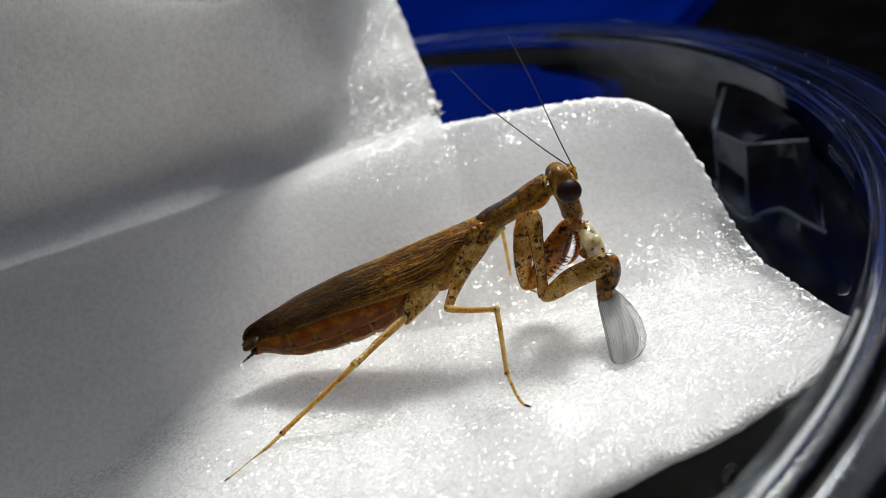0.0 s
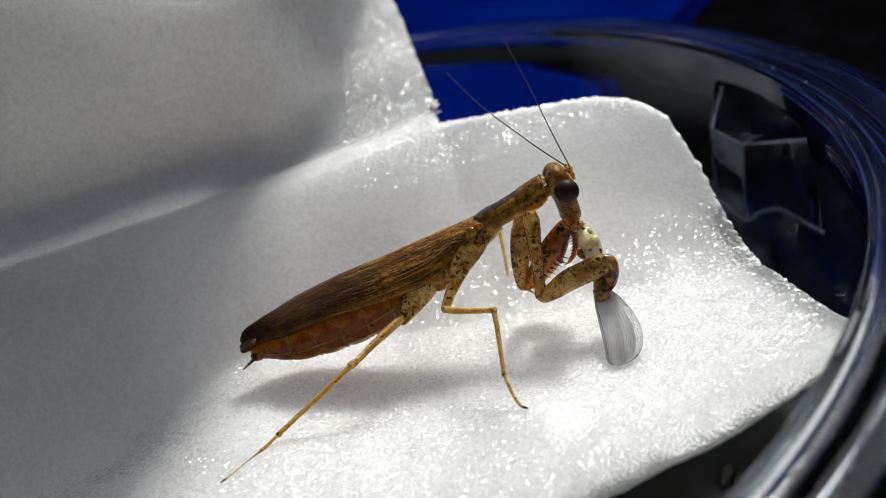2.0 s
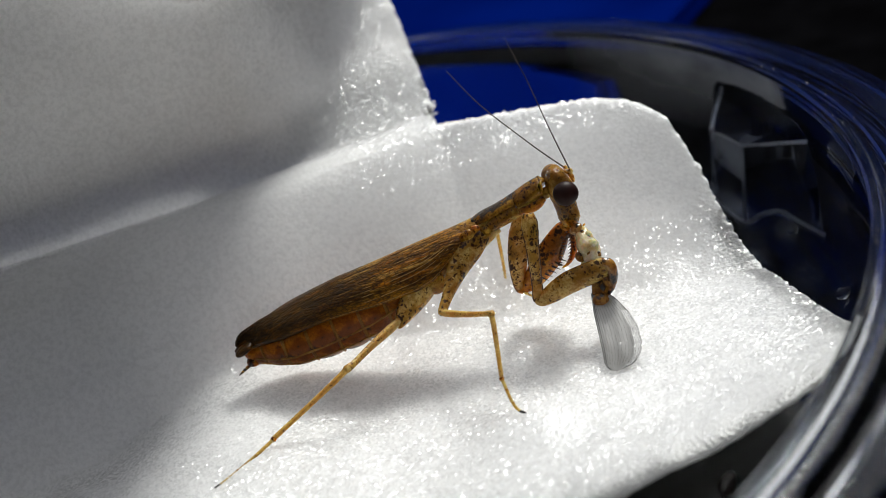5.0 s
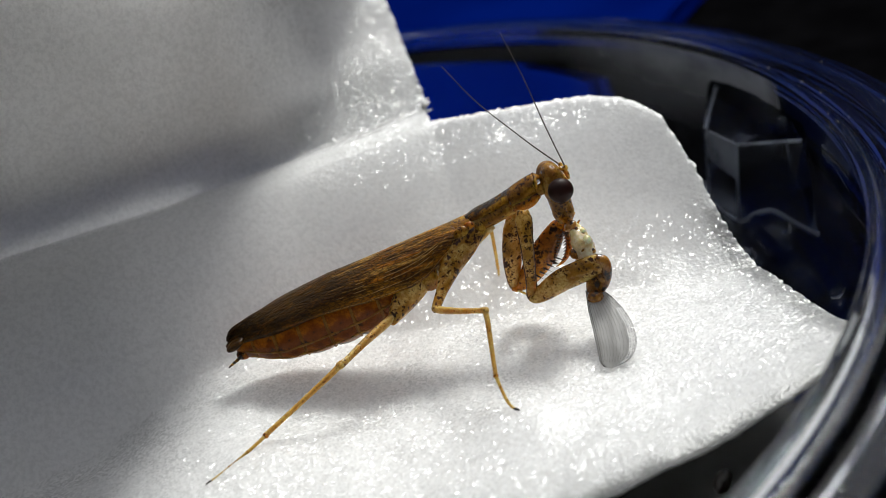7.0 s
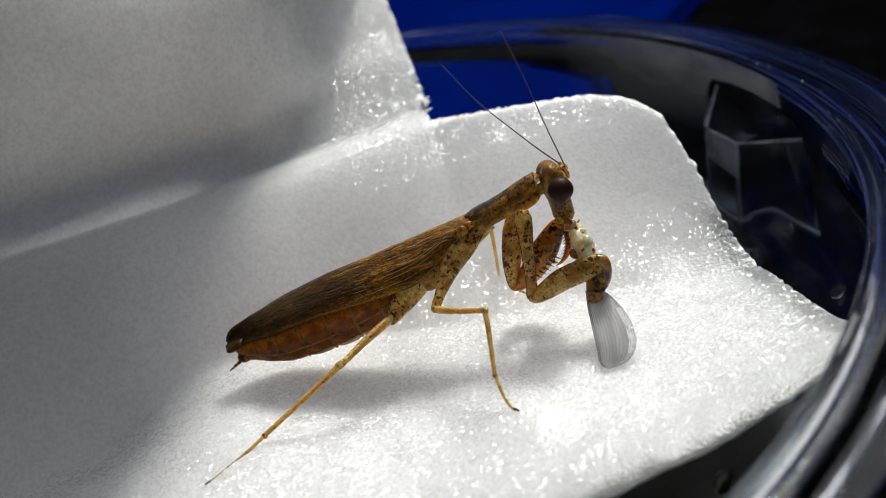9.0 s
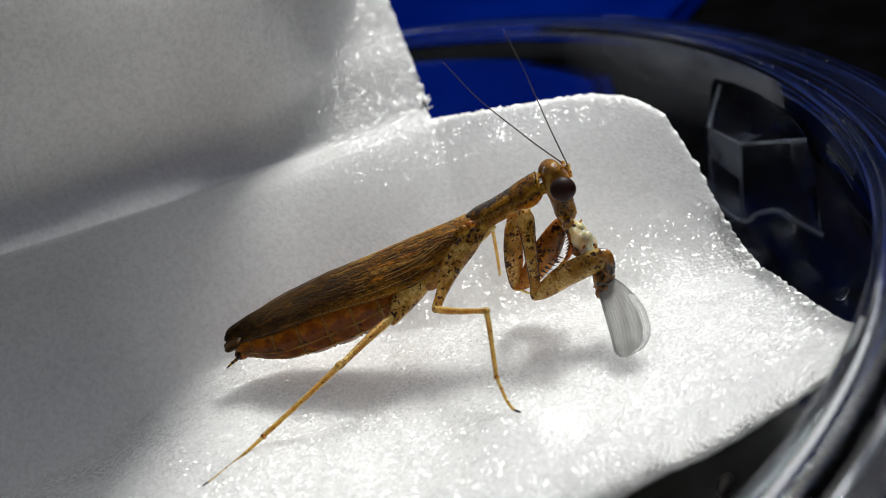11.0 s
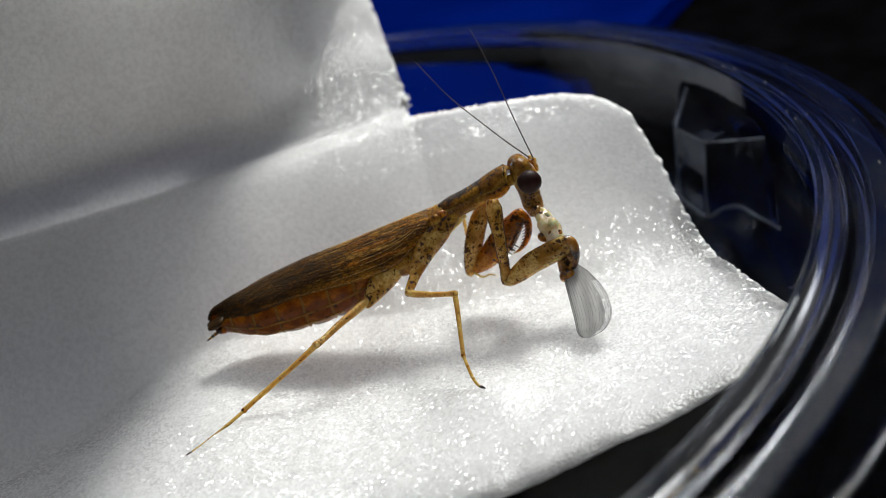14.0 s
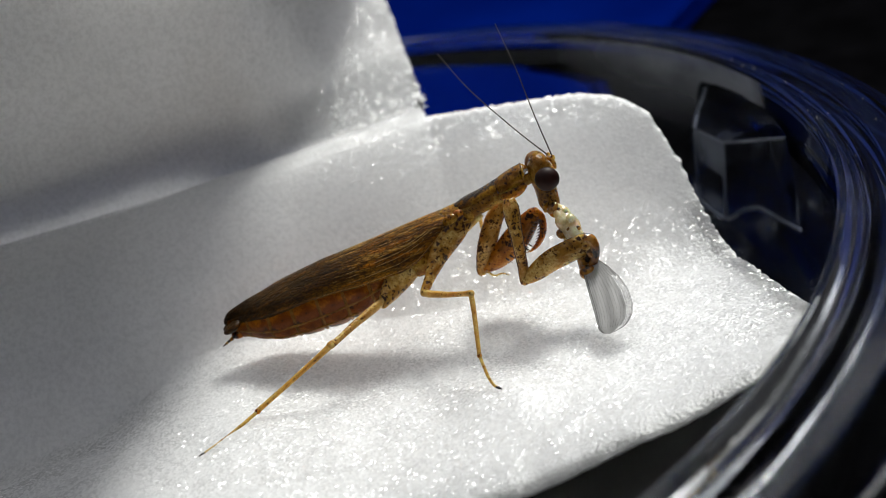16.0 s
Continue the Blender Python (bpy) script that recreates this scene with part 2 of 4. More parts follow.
def wing_cover_material():
    a = Mat("wing_cover")
    along = a.noise(300, 5, 0.65, (0.45, 2.0, 2.0))
    col = a.ramp(along, (0.3, (0.014, 0.006, 0.001)), (0.5, (0.066, 0.027, 0.002)), (0.72, (0.18, 0.075, 0.005)))
    sep = a.node("ShaderNodeSeparateXYZ", Vector=a.co)
    # golden towards the hinge and along the lower edge, greyer over the back
    front = a.math("MULTIPLY", a.ramp(a.madd(sep.outputs[0], 60.0, 1.0), (0.12, (0,) * 3), (0.66, (1,) * 3)), a.ramp(a.noise(420, 3), (0.3, (0.4,) * 3), (0.6, (1,) * 3)))
    col = a.mix(front, col, a.ramp(along, (0.34, (0.06, 0.022, 0.001)), (0.46, (0.34, 0.125, 0.004)), (0.60, (0.70, 0.31, 0.012))))
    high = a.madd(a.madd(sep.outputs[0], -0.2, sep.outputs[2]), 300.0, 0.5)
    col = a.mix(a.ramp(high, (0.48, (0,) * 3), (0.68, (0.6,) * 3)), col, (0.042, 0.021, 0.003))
    streak = a.noise(2600, 4, 0.6, (0.10, 1.0, 1.0))
    col = a.mix(1.0, col, a.ramp(streak, (0.36, (0.45,) * 3), (0.52, (0.85,) * 3), (0.66, (1.8, 1.5, 1.0))), "MULTIPLY")
    # straight golden veins that run out from the hinge
    vein = a.math("MULTIPLY", a.ramp(a.noise(3600, 2, 0.5, (0.05, 1.0, 1.0)), (0.57, (0,) * 3), (0.62, (0.8,) * 3)), front)
    col = a.mix(vein, col, (0.68, 0.37, 0.07))
    # a net of cross veins, two sizes, with dark cell hearts here and there
    net = a.cells(2300, "DISTANCE_TO_EDGE", (0.45, 1.3, 1.3))
    fine = a.cells(3600, "DISTANCE_TO_EDGE", (0.6, 1.3, 1.3))
    col = a.mix(a.ramp(fine, (0.02, (0.7,) * 3), (0.16, (0,) * 3)), col, (0.016, 0.008, 0.003))
    col = a.mix(a.math("MULTIPLY", a.ramp(net, (0.015, (0.4,) * 3), (0.05, (0,) * 3)), a.ramp(a.noise(500, 3), (0.42, (0.0,) * 3), (0.6, (1,) * 3))), col, (0.24, 0.13, 0.03))
    blot = a.ramp(a.noise(2100, 3, 0.7, (0.5, 1, 1)), (0.38, (1, 1, 1)), (0.47, (0, 0, 0)))
    col = a.mix(a.math("MULTIPLY", blot, 0.5), col, (0.012, 0.007, 0.004))
    a.set(Base_Color=col, Roughness=0.38, Normal=a.bump(net, 0.00010, 0.9, a.bump(streak, 0.00010, 0.8)), Specular_IOR_Level=0.18,
          Subsurface_Weight=0.25, Subsurface_Radius=(1, 0.5, 0.15), Subsurface_Scale=0.0006)
    return a.m


def table_material():
    a = Mat("black_table")
    c = a.ramp(a.noise(180, 5), (0.35, (0.0022, 0.0022, 0.0026)), (0.7, (0.0048, 0.0048, 0.0056)))
    d = a.node("ShaderNodeBsdfDiffuse", Color=c, Roughness=0.6, Normal=a.bump(a.noise(700, 4), 0.0002, 0.5))
    a.t.links.new(d.outputs[0], a.t.nodes["Material Output"].inputs["Surface"])
    a.t.nodes.remove(a.p)
    return a.m


def blue_material():
    a = Mat("blue_plastic")
    c = a.ramp(a.noise(40, 4), (0.3, (0.0004, 0.007, 0.12)), (0.7, (0.0006, 0.012, 0.18)))
    d = a.node("ShaderNodeBsdfDiffuse", Color=c, Roughness=0.6, Normal=a.bump(a.noise(700, 4), 0.0002, 0.5))
    a.t.links.new(d.outputs[0], a.t.nodes["Material Output"].inputs["Surface"])
    a.t.nodes.remove(a.p)
    return a.m


def smoky_material():
    a = Mat("smoky_plastic")
    a.set(Base_Color=(0.72, 0.76, 0.84), Roughness=a.ramp(a.noise(150, 5), (0.35, (0.06,) * 3), (0.7, (0.16,) * 3)), Transmission_Weight=1.0, IOR=1.07,
          Normal=a.bump(a.noise(300, 3), 0.0003, 0.2))
    return a.m


# pale see-through colour that paints the lug's bright side and edges
def edge_material():
    a = Mat("painted_lug_light")
    a.set(Base_Color=(0.7, 0.72, 0.75), Roughness=0.2, Alpha=a.ramp(a.noise(160, 4), (0.35, (0.25,) * 3), (0.7, (0.7,) * 3)))
    return a.m


# fog whose alpha paints the reflected light on the dish's inner wall
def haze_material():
    a = Mat("painted_wall_sheen")
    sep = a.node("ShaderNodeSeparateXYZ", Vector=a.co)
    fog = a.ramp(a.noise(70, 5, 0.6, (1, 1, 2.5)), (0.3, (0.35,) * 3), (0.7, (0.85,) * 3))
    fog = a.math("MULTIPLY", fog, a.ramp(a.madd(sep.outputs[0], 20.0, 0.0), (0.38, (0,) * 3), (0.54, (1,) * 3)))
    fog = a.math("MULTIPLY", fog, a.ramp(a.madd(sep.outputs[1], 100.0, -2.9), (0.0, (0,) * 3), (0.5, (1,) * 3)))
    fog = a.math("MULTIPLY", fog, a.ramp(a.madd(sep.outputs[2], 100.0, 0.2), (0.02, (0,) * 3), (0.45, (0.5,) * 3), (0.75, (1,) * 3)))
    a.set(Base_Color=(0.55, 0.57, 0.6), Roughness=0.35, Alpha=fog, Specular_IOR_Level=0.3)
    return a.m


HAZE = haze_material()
HAZE_EDGE = edge_material()
SMOKY = smoky_material()
FOAM = foam_material()
CLEAR = clear_material()
TABLE = table_material()
BLUE = blue_material()
WING = wing_cover_material()
MEMBRANE = membrane_material("wing_membrane", 1.0)
MARGIN = membrane_material("wing_margin", 0.5)
SKIN = chitin("mottled_skin", (0.54, 0.32, 0.04), (0.27, 0.115, 0.007), (0.030, 0.011, 0.003), 3200, 0.38, 0.7, 0.26, None, 0.3)
LIMB = chitin("speckled_limb", (0.70, 0.50, 0.17), (0.42, 0.225, 0.030), (0.045, 0.016, 0.005), 2900, 0.46, 0.8, 0.28, None, 0.3)
THIGH = chitin("blotched_thigh", (0.62, 0.44, 0.14), (0.34, 0.165, 0.018), (0.042, 0.015, 0.005), 2300, 0.49, 0.7, 0.26, None, 0.3)
ORANGE = chitin("amber_limb", (0.56, 0.24, 0.018), (0.30, 0.095, 0.006), (0.03, 0.010, 0.003), 2300, 0.47, 0.7, 0.24, None, 0.4)
STRAW = chitin("straw_leg", (0.60, 0.42, 0.14), (0.46, 0.26, 0.06), (0.08, 0.035, 0.012), 2600, 0.33, 0.5)
BACK = chitin("dark_back", (0.42, 0.21, 0.018), (0.17, 0.066, 0.004), (0.022, 0.009, 0.004), 2700, 0.41, 0.5, 0.26)
DORSAL = chitin("dorsal_stripe", (0.075, 0.042, 0.014), (0.028, 0.014, 0.005), (0.008, 0.005, 0.003), 1800, 0.42, 0.2, 0.26, None, 0.4)
BELLY = chitin("russet_belly", (0.44, 0.14, 0.005), (0.21, 0.048, 0.002), (0.04, 0.013, 0.004), 1100, 0.33, 0.45, 0.36, None, 0.2, 0.15)
BELLY_EDGE = chitin("tan_edge", (0.36, 0.17, 0.035), (0.24, 0.10, 0.02), (0.06, 0.03, 0.01), 1600, 0.30, 0.5, 0.4, None, 0.12, 0.1)
UMBER = chitin("umber_shin", (0.42, 0.21, 0.035), (0.22, 0.085, 0.012), (0.02, 0.009, 0.004), 1300, 0.42, 0.5, 0.2, None, 0.4, 0.6)
RIDGE = plain("ridge_brown", (0.075, 0.032, 0.010), 0.35)
HEAD_SKIN = chitin("tan_head", (0.44, 0.27, 0.06), (0.25, 0.11, 0.010), (0.045, 0.016, 0.005), 2900, 0.37, 0.7, 0.26, None, 0.28)
DARK = plain("dark_horn", (0.018, 0.012, 0.010), 0.35)
HAIR = plain("antenna_brown", (0.12, 0.09, 0.07), 0.4)
VEIN = plain("golden_vein", (0.55, 0.34, 0.10), 0.28)
FLESH = chitin("pale_flesh", (0.86, 0.80, 0.58), (0.72, 0.58, 0.30), (0.42, 0.24, 0.07), 700, 0.18, 0.9, 0.15, None, 0.5, 0.8)
EYE = plain("eye", (0.022, 0.006, 0.004), 0.5, vary=0.5, depth=0.000004)
EYE.node_tree.nodes["Principled BSDF"].inputs["Specular IOR Level"].default_value = 0.2
CREAM = chitin("cream_underside", (0.80, 0.66, 0.36), (0.62, 0.42, 0.14), (0.12, 0.05, 0.015), 2200, 0.28, 0.9, 0.3)
PALE_EYE = chitin("pale_eye", (0.42, 0.28, 0.15), (0.26, 0.14, 0.06), (0.12, 0.06, 0.03), 600, 0.3, 0.5, 0.15)

# ---- the large structure ----
TABLE_Z = -9.0
bm = bmesh.new()
bmesh.ops.create_cube(bm, size=1.0, matrix=Matrix.Translation((0, 50, TABLE_Z - 10)) @ Matrix.Diagonal((860, 780, 20, 1)))
bmesh.ops.bevel(bm, geom=bm.edges[:], offset=3, segments=2, affect="EDGES")
tagged(part("table", bm, TABLE, soft=False), "matt black tabletop under the clear dish", "table", kind="structure")

# unseen plain walls, added to block the low sky and darken reflections
DUSK = plain("sky_block_dark", (0.035, 0.034, 0.033), 0.8, grain=60, depth=0.0004)
# the added north wall is blue so that the clear rim reflects navy
BLUE_WALL = plain("rim_reflection_blue", (0.006, 0.05, 0.34), 0.8, grain=60, depth=0.0004)
for name, x, y, w, d, h in (("wall_north", 0, 430, 860, 20, 335), ("wall_south", 0, -330, 860, 20, 330), ("wall_east", 420, 50, 20, 740, 330), ("wall_west", -420, 50, 20, 740, 330)):
    bm = bmesh.new()
    bmesh.ops.create_cube(bm, size=1.0, matrix=Matrix.Translation((x, y, h / 2 - 9)) @ Matrix.Diagonal((w, d, h, 1)))
    bmesh.ops.bevel(bm, geom=bm.edges[:], offset=2, segments=2, affect="EDGES")
    blue = name == "wall_north"
    tagged(part(name, bm, BLUE_WALL if blue else DUSK, soft=False), "unseen blue wall added for the rim to reflect" if blue else "unseen dark wall added to block the low sky", "wall", kind="structure")

# foam sheet: floor, slope, shelf and standing back
RIDGE_Y = [(-90, 10.6), (-42, 25.2), (-26, 29.8), (-5, 35.9), (1, 38.0), (13, 36.0), (20, 34.2), (23, 33.4)]
RIDGE_Z = [(-90, 15.6), (-42, 13.5), (-26, 12.3), (-5, 11.7), (1, 11.8), (13, 11.0), (20, 10.5), (23, 10.2)]
FRONT_Y = [(-90, -21), (-40, -19), (2, -12.4), (12, -10.1), (19, -7.6), (24, -5.1), (28.2, -2.0)]
RIGHT_X = [(-20, 28.2), (-2.0, 28.1), (1, 26.4), (8, 24.9), (16, 23.6), (21, 23.1), (25, 22.8), (28, 22.4), (30.5, 21.8), (32.5, 20.4), (34, 18.4), (34.8, 16.6), (40, 16.4)]


BACK_H = [(-85, 52), (-36, 47), (-20, 40), (-12, 32), (-4, 22.6), (0.8, 18.0)]


# height of the unseen forward curl, added to shade the floor and slope
CURL_H = [(-85, 44), (-50, 36), (-35, 28), (-16, 18.5), (0.8, 12.8)]


def floor_z(x, y):
    z = -0.9 + 2.1 * smooth(-8, -24, x) + 0.9 * math.exp(-(x * x + y * y) / 16)
    z += 0.35 * noise.noise((x / 9, y / 9, 0)) + 0.10 * noise.noise((x / 2.5, y / 2.5, 3))
    # a trough in the sheet beside the slope
    z -= 2.8 * math.exp(-((y - 13 - 0.25 * (x + 40)) / 6.0) ** 2) * smooth(-24, -38, x)
    # the front rim is rolled over
    d = min(1.0, max(0.0, (y - lerp_table(FRONT_Y, x)) / 3.0))
    return z - 1.0 * smooth(-6, -16, y) - 0.35 * (1 - math.sqrt(1 - (1 - d) ** 2))


def foam_point(x, s):
    """A place on the sheet: s 0..1 the floor, 1..2 the slope, 2..2.3 the shelf, 2.3..4 the standing back."""
    yr, zr, yf = lerp_table(RIDGE_Y, x), lerp_table(RIDGE_Z, x), lerp_table(FRONT_Y, x)
    ys = yr - 11.5 - 8.5 * smooth(-15, 3, x)
    wob = noise.noise((x / 14, s * 3, 7))
    if s <= 2:
        y = yf + (ys - yf) * s if s <= 1 else ys + (yr - ys) * (s - 1)
        q = max(0.0, s - 1)
        steep = (1 - (1 - q) ** 1.3) * smooth(-0.1, 0.3, q) if q > 0 else 0.0
        even = 0.5 * q + 0.5 * q * q * (2.5 - 1.5 * q)
        rise = steep + (even - steep) * smooth(-18, -3, x)
        z0 = floor_z(x, y)
        return Vector((x, y, z0 + (zr - z0) * rise + 0.3 * wob * smooth(1, 1.4, s) * (2 - s)))
    if s <= 2.3:
        q = (s - 2) / 0.3
        return Vector((x, yr + 4.2 * q, zr + 0.4 * math.sin(q * math.pi) ** 1.5 + 0.2 * q))
    h = (s - 2.3) / 1.7 * lerp_table(BACK_H, x)
    lit = 0.4 + 6.6 * math.log1p(math.exp((x + 16) / 8.5))
    lean = 0.14 * h + (0.8 + 0.9 * smooth(-18, -5, x)) * lit * (1 - math.exp(-h / lit))
    # away from the torn end it overhangs the fold and then leans back
    bow = 0.8 * (1 - math.exp(-h / 0.6)) - 0.28 * h + 0.26 * 4.0 * (math.log1p(math.exp((h - 15) / 4.0)) - math.log1p(math.exp(-15 / 4.0)))
    lean += (bow - lean) * smooth(-6, -17, x)
    lean -= 1.3 * max(0.0, h - lerp_table(CURL_H, x))
    return Vector((x + smooth(-10, 0.8, x) * (0.5 - 0.1 * h), yr + 4.2 + lean + 0.5 * wob * min(1, h / 6), zr + 0.2 + h))


def foam_sheet():
    bm = bmesh.new()
    xs = [-85 + i * 0.45 for i in range(int(86 / 0.45) + 1)]
    xs = [x for x in xs if x < 0.6] + [0.8]
    right = [i / 60 for i in range(1, 61)]
    low = [i / 70 for i in range(71)] + [1 + i / 80 for i in range(1, 81)]
    high = [2 + 0.3 * i / 18 for i in range(1, 19)] + [2.3 + 1.7 * i / 80 for i in range(1, 81)]
    cols, marks = [], []
    for x in xs:
        cols.append([bm.verts.new(foam_point(x, s)) for s in low + high])
        marks += low + high
    # where each row meets the cut right-hand outline
    ends = {}
    for s in low:
        a, b = 0.8, 30.0
        for _ in range(30):
            x = (a + b) / 2
            a, b = (x, b) if x < lerp_table(RIGHT_X, foam_point(x, s).y) else (a, x)
        ends[s] = a
    for u in right:
        col = []
        for s in low:
            col.append(bm.verts.new(foam_point(0.8 + (ends[s] - 0.8) * u, s)))
        cols.append(col)
        marks += low
    for a, b in zip(cols, cols[1:]):
        for i in range(min(len(a), len(b)) - 1):
            bm.faces.new((a[i], b[i], b[i + 1], a[i + 1]))
    bm.normal_update()
    for v in bm.verts:
        if v.is_boundary:
            v.co += Vector((noise.noise(v.co * 4.1), noise.noise(v.co * 4.1 + Vector((9, 0, 0))), 0.7 * noise.noise(v.co * 4.7))) * (0.1 + 0.2 * smooth(2, 8, v.co.y))
    ob = part("foam_sheet", bm, FOAM)
    if ob.data.polygons[0].normal.z < 0:
        ob.data.flip_normals()
    so = ob.modifiers.new("thickness", "SOLIDIFY")
    so.thickness, so.offset = 0.0066, -1
    # thick where it rests in the dish, thin at its rims, pressed thin along the fold; the added curl is thinned to pass
    # light
    group = ob.vertex_groups.new(name="depth")
    for v, q in zip(ob.data.vertices, marks):
        x, y, z = v.co / S
        if q > 2.3:
            h = (q - 2.3) / 1.7 * lerp_table(BACK_H, x)
            c = lerp_table(CURL_H, x)
            w = 0.09 + 0.91 * smooth(3.8, 6.8, h) - 0.25 * smooth(12, 20, h) - 0.35 * smooth(c - 6, c + 4, h)
        else:
            inside = smooth(0, 20, y - lerp_table(FRONT_Y, x)) * smooth(0, 12, lerp_table(RIGHT_X, y) - x) * max(smooth(6, 3, z), 0.45 * smooth(37, 32, y) * smooth(13.5, 12, z))
            edge = max(smooth(2.5, 0, y - lerp_table(FRONT_Y, x)), smooth(2.5, 0.3, lerp_table(RIGHT_X, y) - x)) * smooth(3, 1, z)
            w = (0.13 + 0.87 * inside - 0.17 * edge) * (1 - 0.72 * smooth(-22, -34, x))
            w += (0.3 - w) * smooth(1.85, 2.02, q) * smooth(3, -1, x)
        group.add([v.index], max(0.03, w), "REPLACE")
    so.vertex_group = "depth"
    be = ob.modifiers.new("round", "BEVEL")
    be.width, be.segments, be.limit_method, be.angle_limit = 0.0006, 3, "ANGLE", radians(55)
    return tagged(ob, "sheet of sparkling white foam, bent up behind the insect", "foam sheet")


foam_sheet()

# ---- clear dish ----
DISH = Vector((-36, 24.6, 0))


def dish():
    root = base("clear_dish", (DISH.x, DISH.y, TABLE_Z))
    # the shell up to its lip, then the stepped rim that hangs outside it
    rows_shell = [(0, -8.9), (62, -8.9), (67.5, -8.6), (70.0, -7.0), (71.2, 0), (71.3, 6.6), (70.3, 6.7), (70.2, 0), (69.0, -6.4), (67, -7.5), (62, -7.9), (0, -7.9)]
    over = [(70.0, 8.3), (70.25, 8.6), (70.75, 8.6), (71.8, 7.3), (72.05, 7.55), (72.4, 7.5), (73.1, 6.6), (73.95, 6.6), (74.2, 7.4), (74.35, 7.5), (76.3, 7.62), (76.5, 7.55), (78.7, 5.7), (79.05, 5.75), (79.4, 5.7), (79.7, 5.3), (80.2, 1.5)]
    under = [(79.4, 1.5), (78.9, 4.7), (78.4, 4.9), (76.2, 6.65), (74.5, 6.7), (73.5, 5.7), (72.9, 5.75), (72.0, 6.7), (70.0, 6.75)]
    rows_rim = over + under + over[:1]

    def turned(rows, n=180):
        bm = bmesh.new()
        rings = []
        for r, z in rows:
            if r == 0:
                rings.append([bm.verts.new((DISH.x, DISH.y, z))])
            else:
                rings.append([bm.verts.new((DISH.x + r * math.cos(2 * math.pi * j / n), DISH.y + r * math.sin(2 * math.pi * j / n), z)) for j in range(n)])
        for a, b in zip(rings, rings[1:]):
            for j in range(n):
                k = (j + 1) % n
                if len(a) == 1:
                    bm.faces.new((a[0], b[j], b[k]))
                elif len(b) == 1:
                    bm.faces.new((a[k], a[j], b[0]))
                else:
                    bm.faces.new((a[j], a[k], b[k], b[j]))
        bmesh.ops.remove_doubles(bm, verts=bm.verts, dist=1e-4)
        return bm

    shell = part("shell", turned(rows_shell), CLEAR, root, "clear round plastic shell")
    part("rim", turned(rows_rim), CLEAR, root, "clear stepped rim").data.set_sharp_from_angle(angle=radians(14))
    # grey band along the top of the inner wall, painted for its reflection of the foam
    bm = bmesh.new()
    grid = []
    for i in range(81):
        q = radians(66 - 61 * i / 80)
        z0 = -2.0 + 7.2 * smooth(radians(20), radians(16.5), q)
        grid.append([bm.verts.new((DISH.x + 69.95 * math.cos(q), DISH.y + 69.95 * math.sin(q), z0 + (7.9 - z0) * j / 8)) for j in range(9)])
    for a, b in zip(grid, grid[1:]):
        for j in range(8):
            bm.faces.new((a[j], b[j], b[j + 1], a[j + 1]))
    part("scuffed_band", bm, HAZE, root, "grey band painted for the reflection in the inner wall")
    # stacking lug: a thin moulded pocket standing in from the wall
    crown = [(31.4, 43.7, 4.4), (28.3, 39.0, 2.0), (29.5, 33.2, 2.0), (34.0, 26.6, 3.3)]
    wall_top = [(31.7, 42.8, 4.8), (32.4, 40.2, 5.1), (33.2, 35.0, 5.2), (33.9, 28.5, 4.5)]
    foot = [(29.9, 45.6, -6.4), (27.9, 41.4, -6.6), (29.0, 35.6, -7.3), (30.4, 34.4, -6.4), (32.0, 33.0, -5.9), (33.2, 31.0, -6.6), (34.0, 25.0, -6.2)]
    bm = bmesh.new()
    up = [bm.verts.new(p) for p in crown]
    dn = [bm.verts.new(p) for p in foot]
    mid = [bm.verts.new(Vector(crown[2]).lerp(Vector(crown[3]), f)) for f in (0.3, 0.52, 0.76)]
    head_row = [up[0], up[1], up[2], *mid, up[3]]
    for i in range(6):
        bm.faces.new((dn[i], dn[i + 1], head_row[i + 1], head_row[i]))
    bmesh.ops.bevel(bm, geom=[e for e in bm.edges if not e.is_boundary and e.calc_face_angle(0) > 0.3], offset=0.4, segments=4, affect="EDGES")
    lug = part("lug", bm, SMOKY, root, "clear moulded stacking lug")
    bm = bmesh.new()
    back = [bm.verts.new(p) for p in wall_top]
    front = [bm.verts.new(p) for p in crown]
    for i in range(3):
        bm.faces.new((front[i], front[i + 1], back[i + 1], back[i]))
    top = part("lug_top", bm, SMOKY, lug, "sloping top of the lug")
    # pale patch high on its narrow side, painted for the light it reflects
    side = [Vector(p) for p in (crown[1], crown[2], foot[2], foot[1])]
    bm = bmesh.new()
    out = Vector((-0.12, -0.06, 0))
    ring = [side[0] + out, side[1] + out, side[1].lerp(side[2], 0.45) + out, side[0].lerp(side[3], 0.38) + out]
    bm.faces.new([bm.verts.new(p) for p in ring])
    part("rubbed_patch", bm, HAZE_EDGE, lug, "pale patch painted for the light on the lug's side")
    # its rounded lip, foot and corner, their edge glints put in as pale colour
    for pts, r in ((crown, 0.22), (foot, 0.28), ((crown[1], foot[1]), 0.2), ((crown[2], foot[2]), 0.2)):
        rows = [(*p, r, r) for p in (spline([(*q,) for q in pts], 24) if len(pts) > 4 else [Vector(p).lerp(Vector(q), f) for p, q in zip(pts, pts[1:]) for f in (0.02, 0.5, 0.98)])]
        part("lug_edge", loft(bmesh.new(), rows, n=8, raw=True, side=(0.3, 0.2, 1) if len(pts) > 2 else (1, 0.2, 0)), HAZE_EDGE, lug, "moulded edge coloured pale for its glint" if len(pts) == 2 else "")
    for ob in (lug, top):
        so = ob.modifiers.new("thickness", "SOLIDIFY")
        so.thickness = 0.0007
    return tagged(root, "round clear plastic dish with stepped rim on the black table", "dish")


dish()


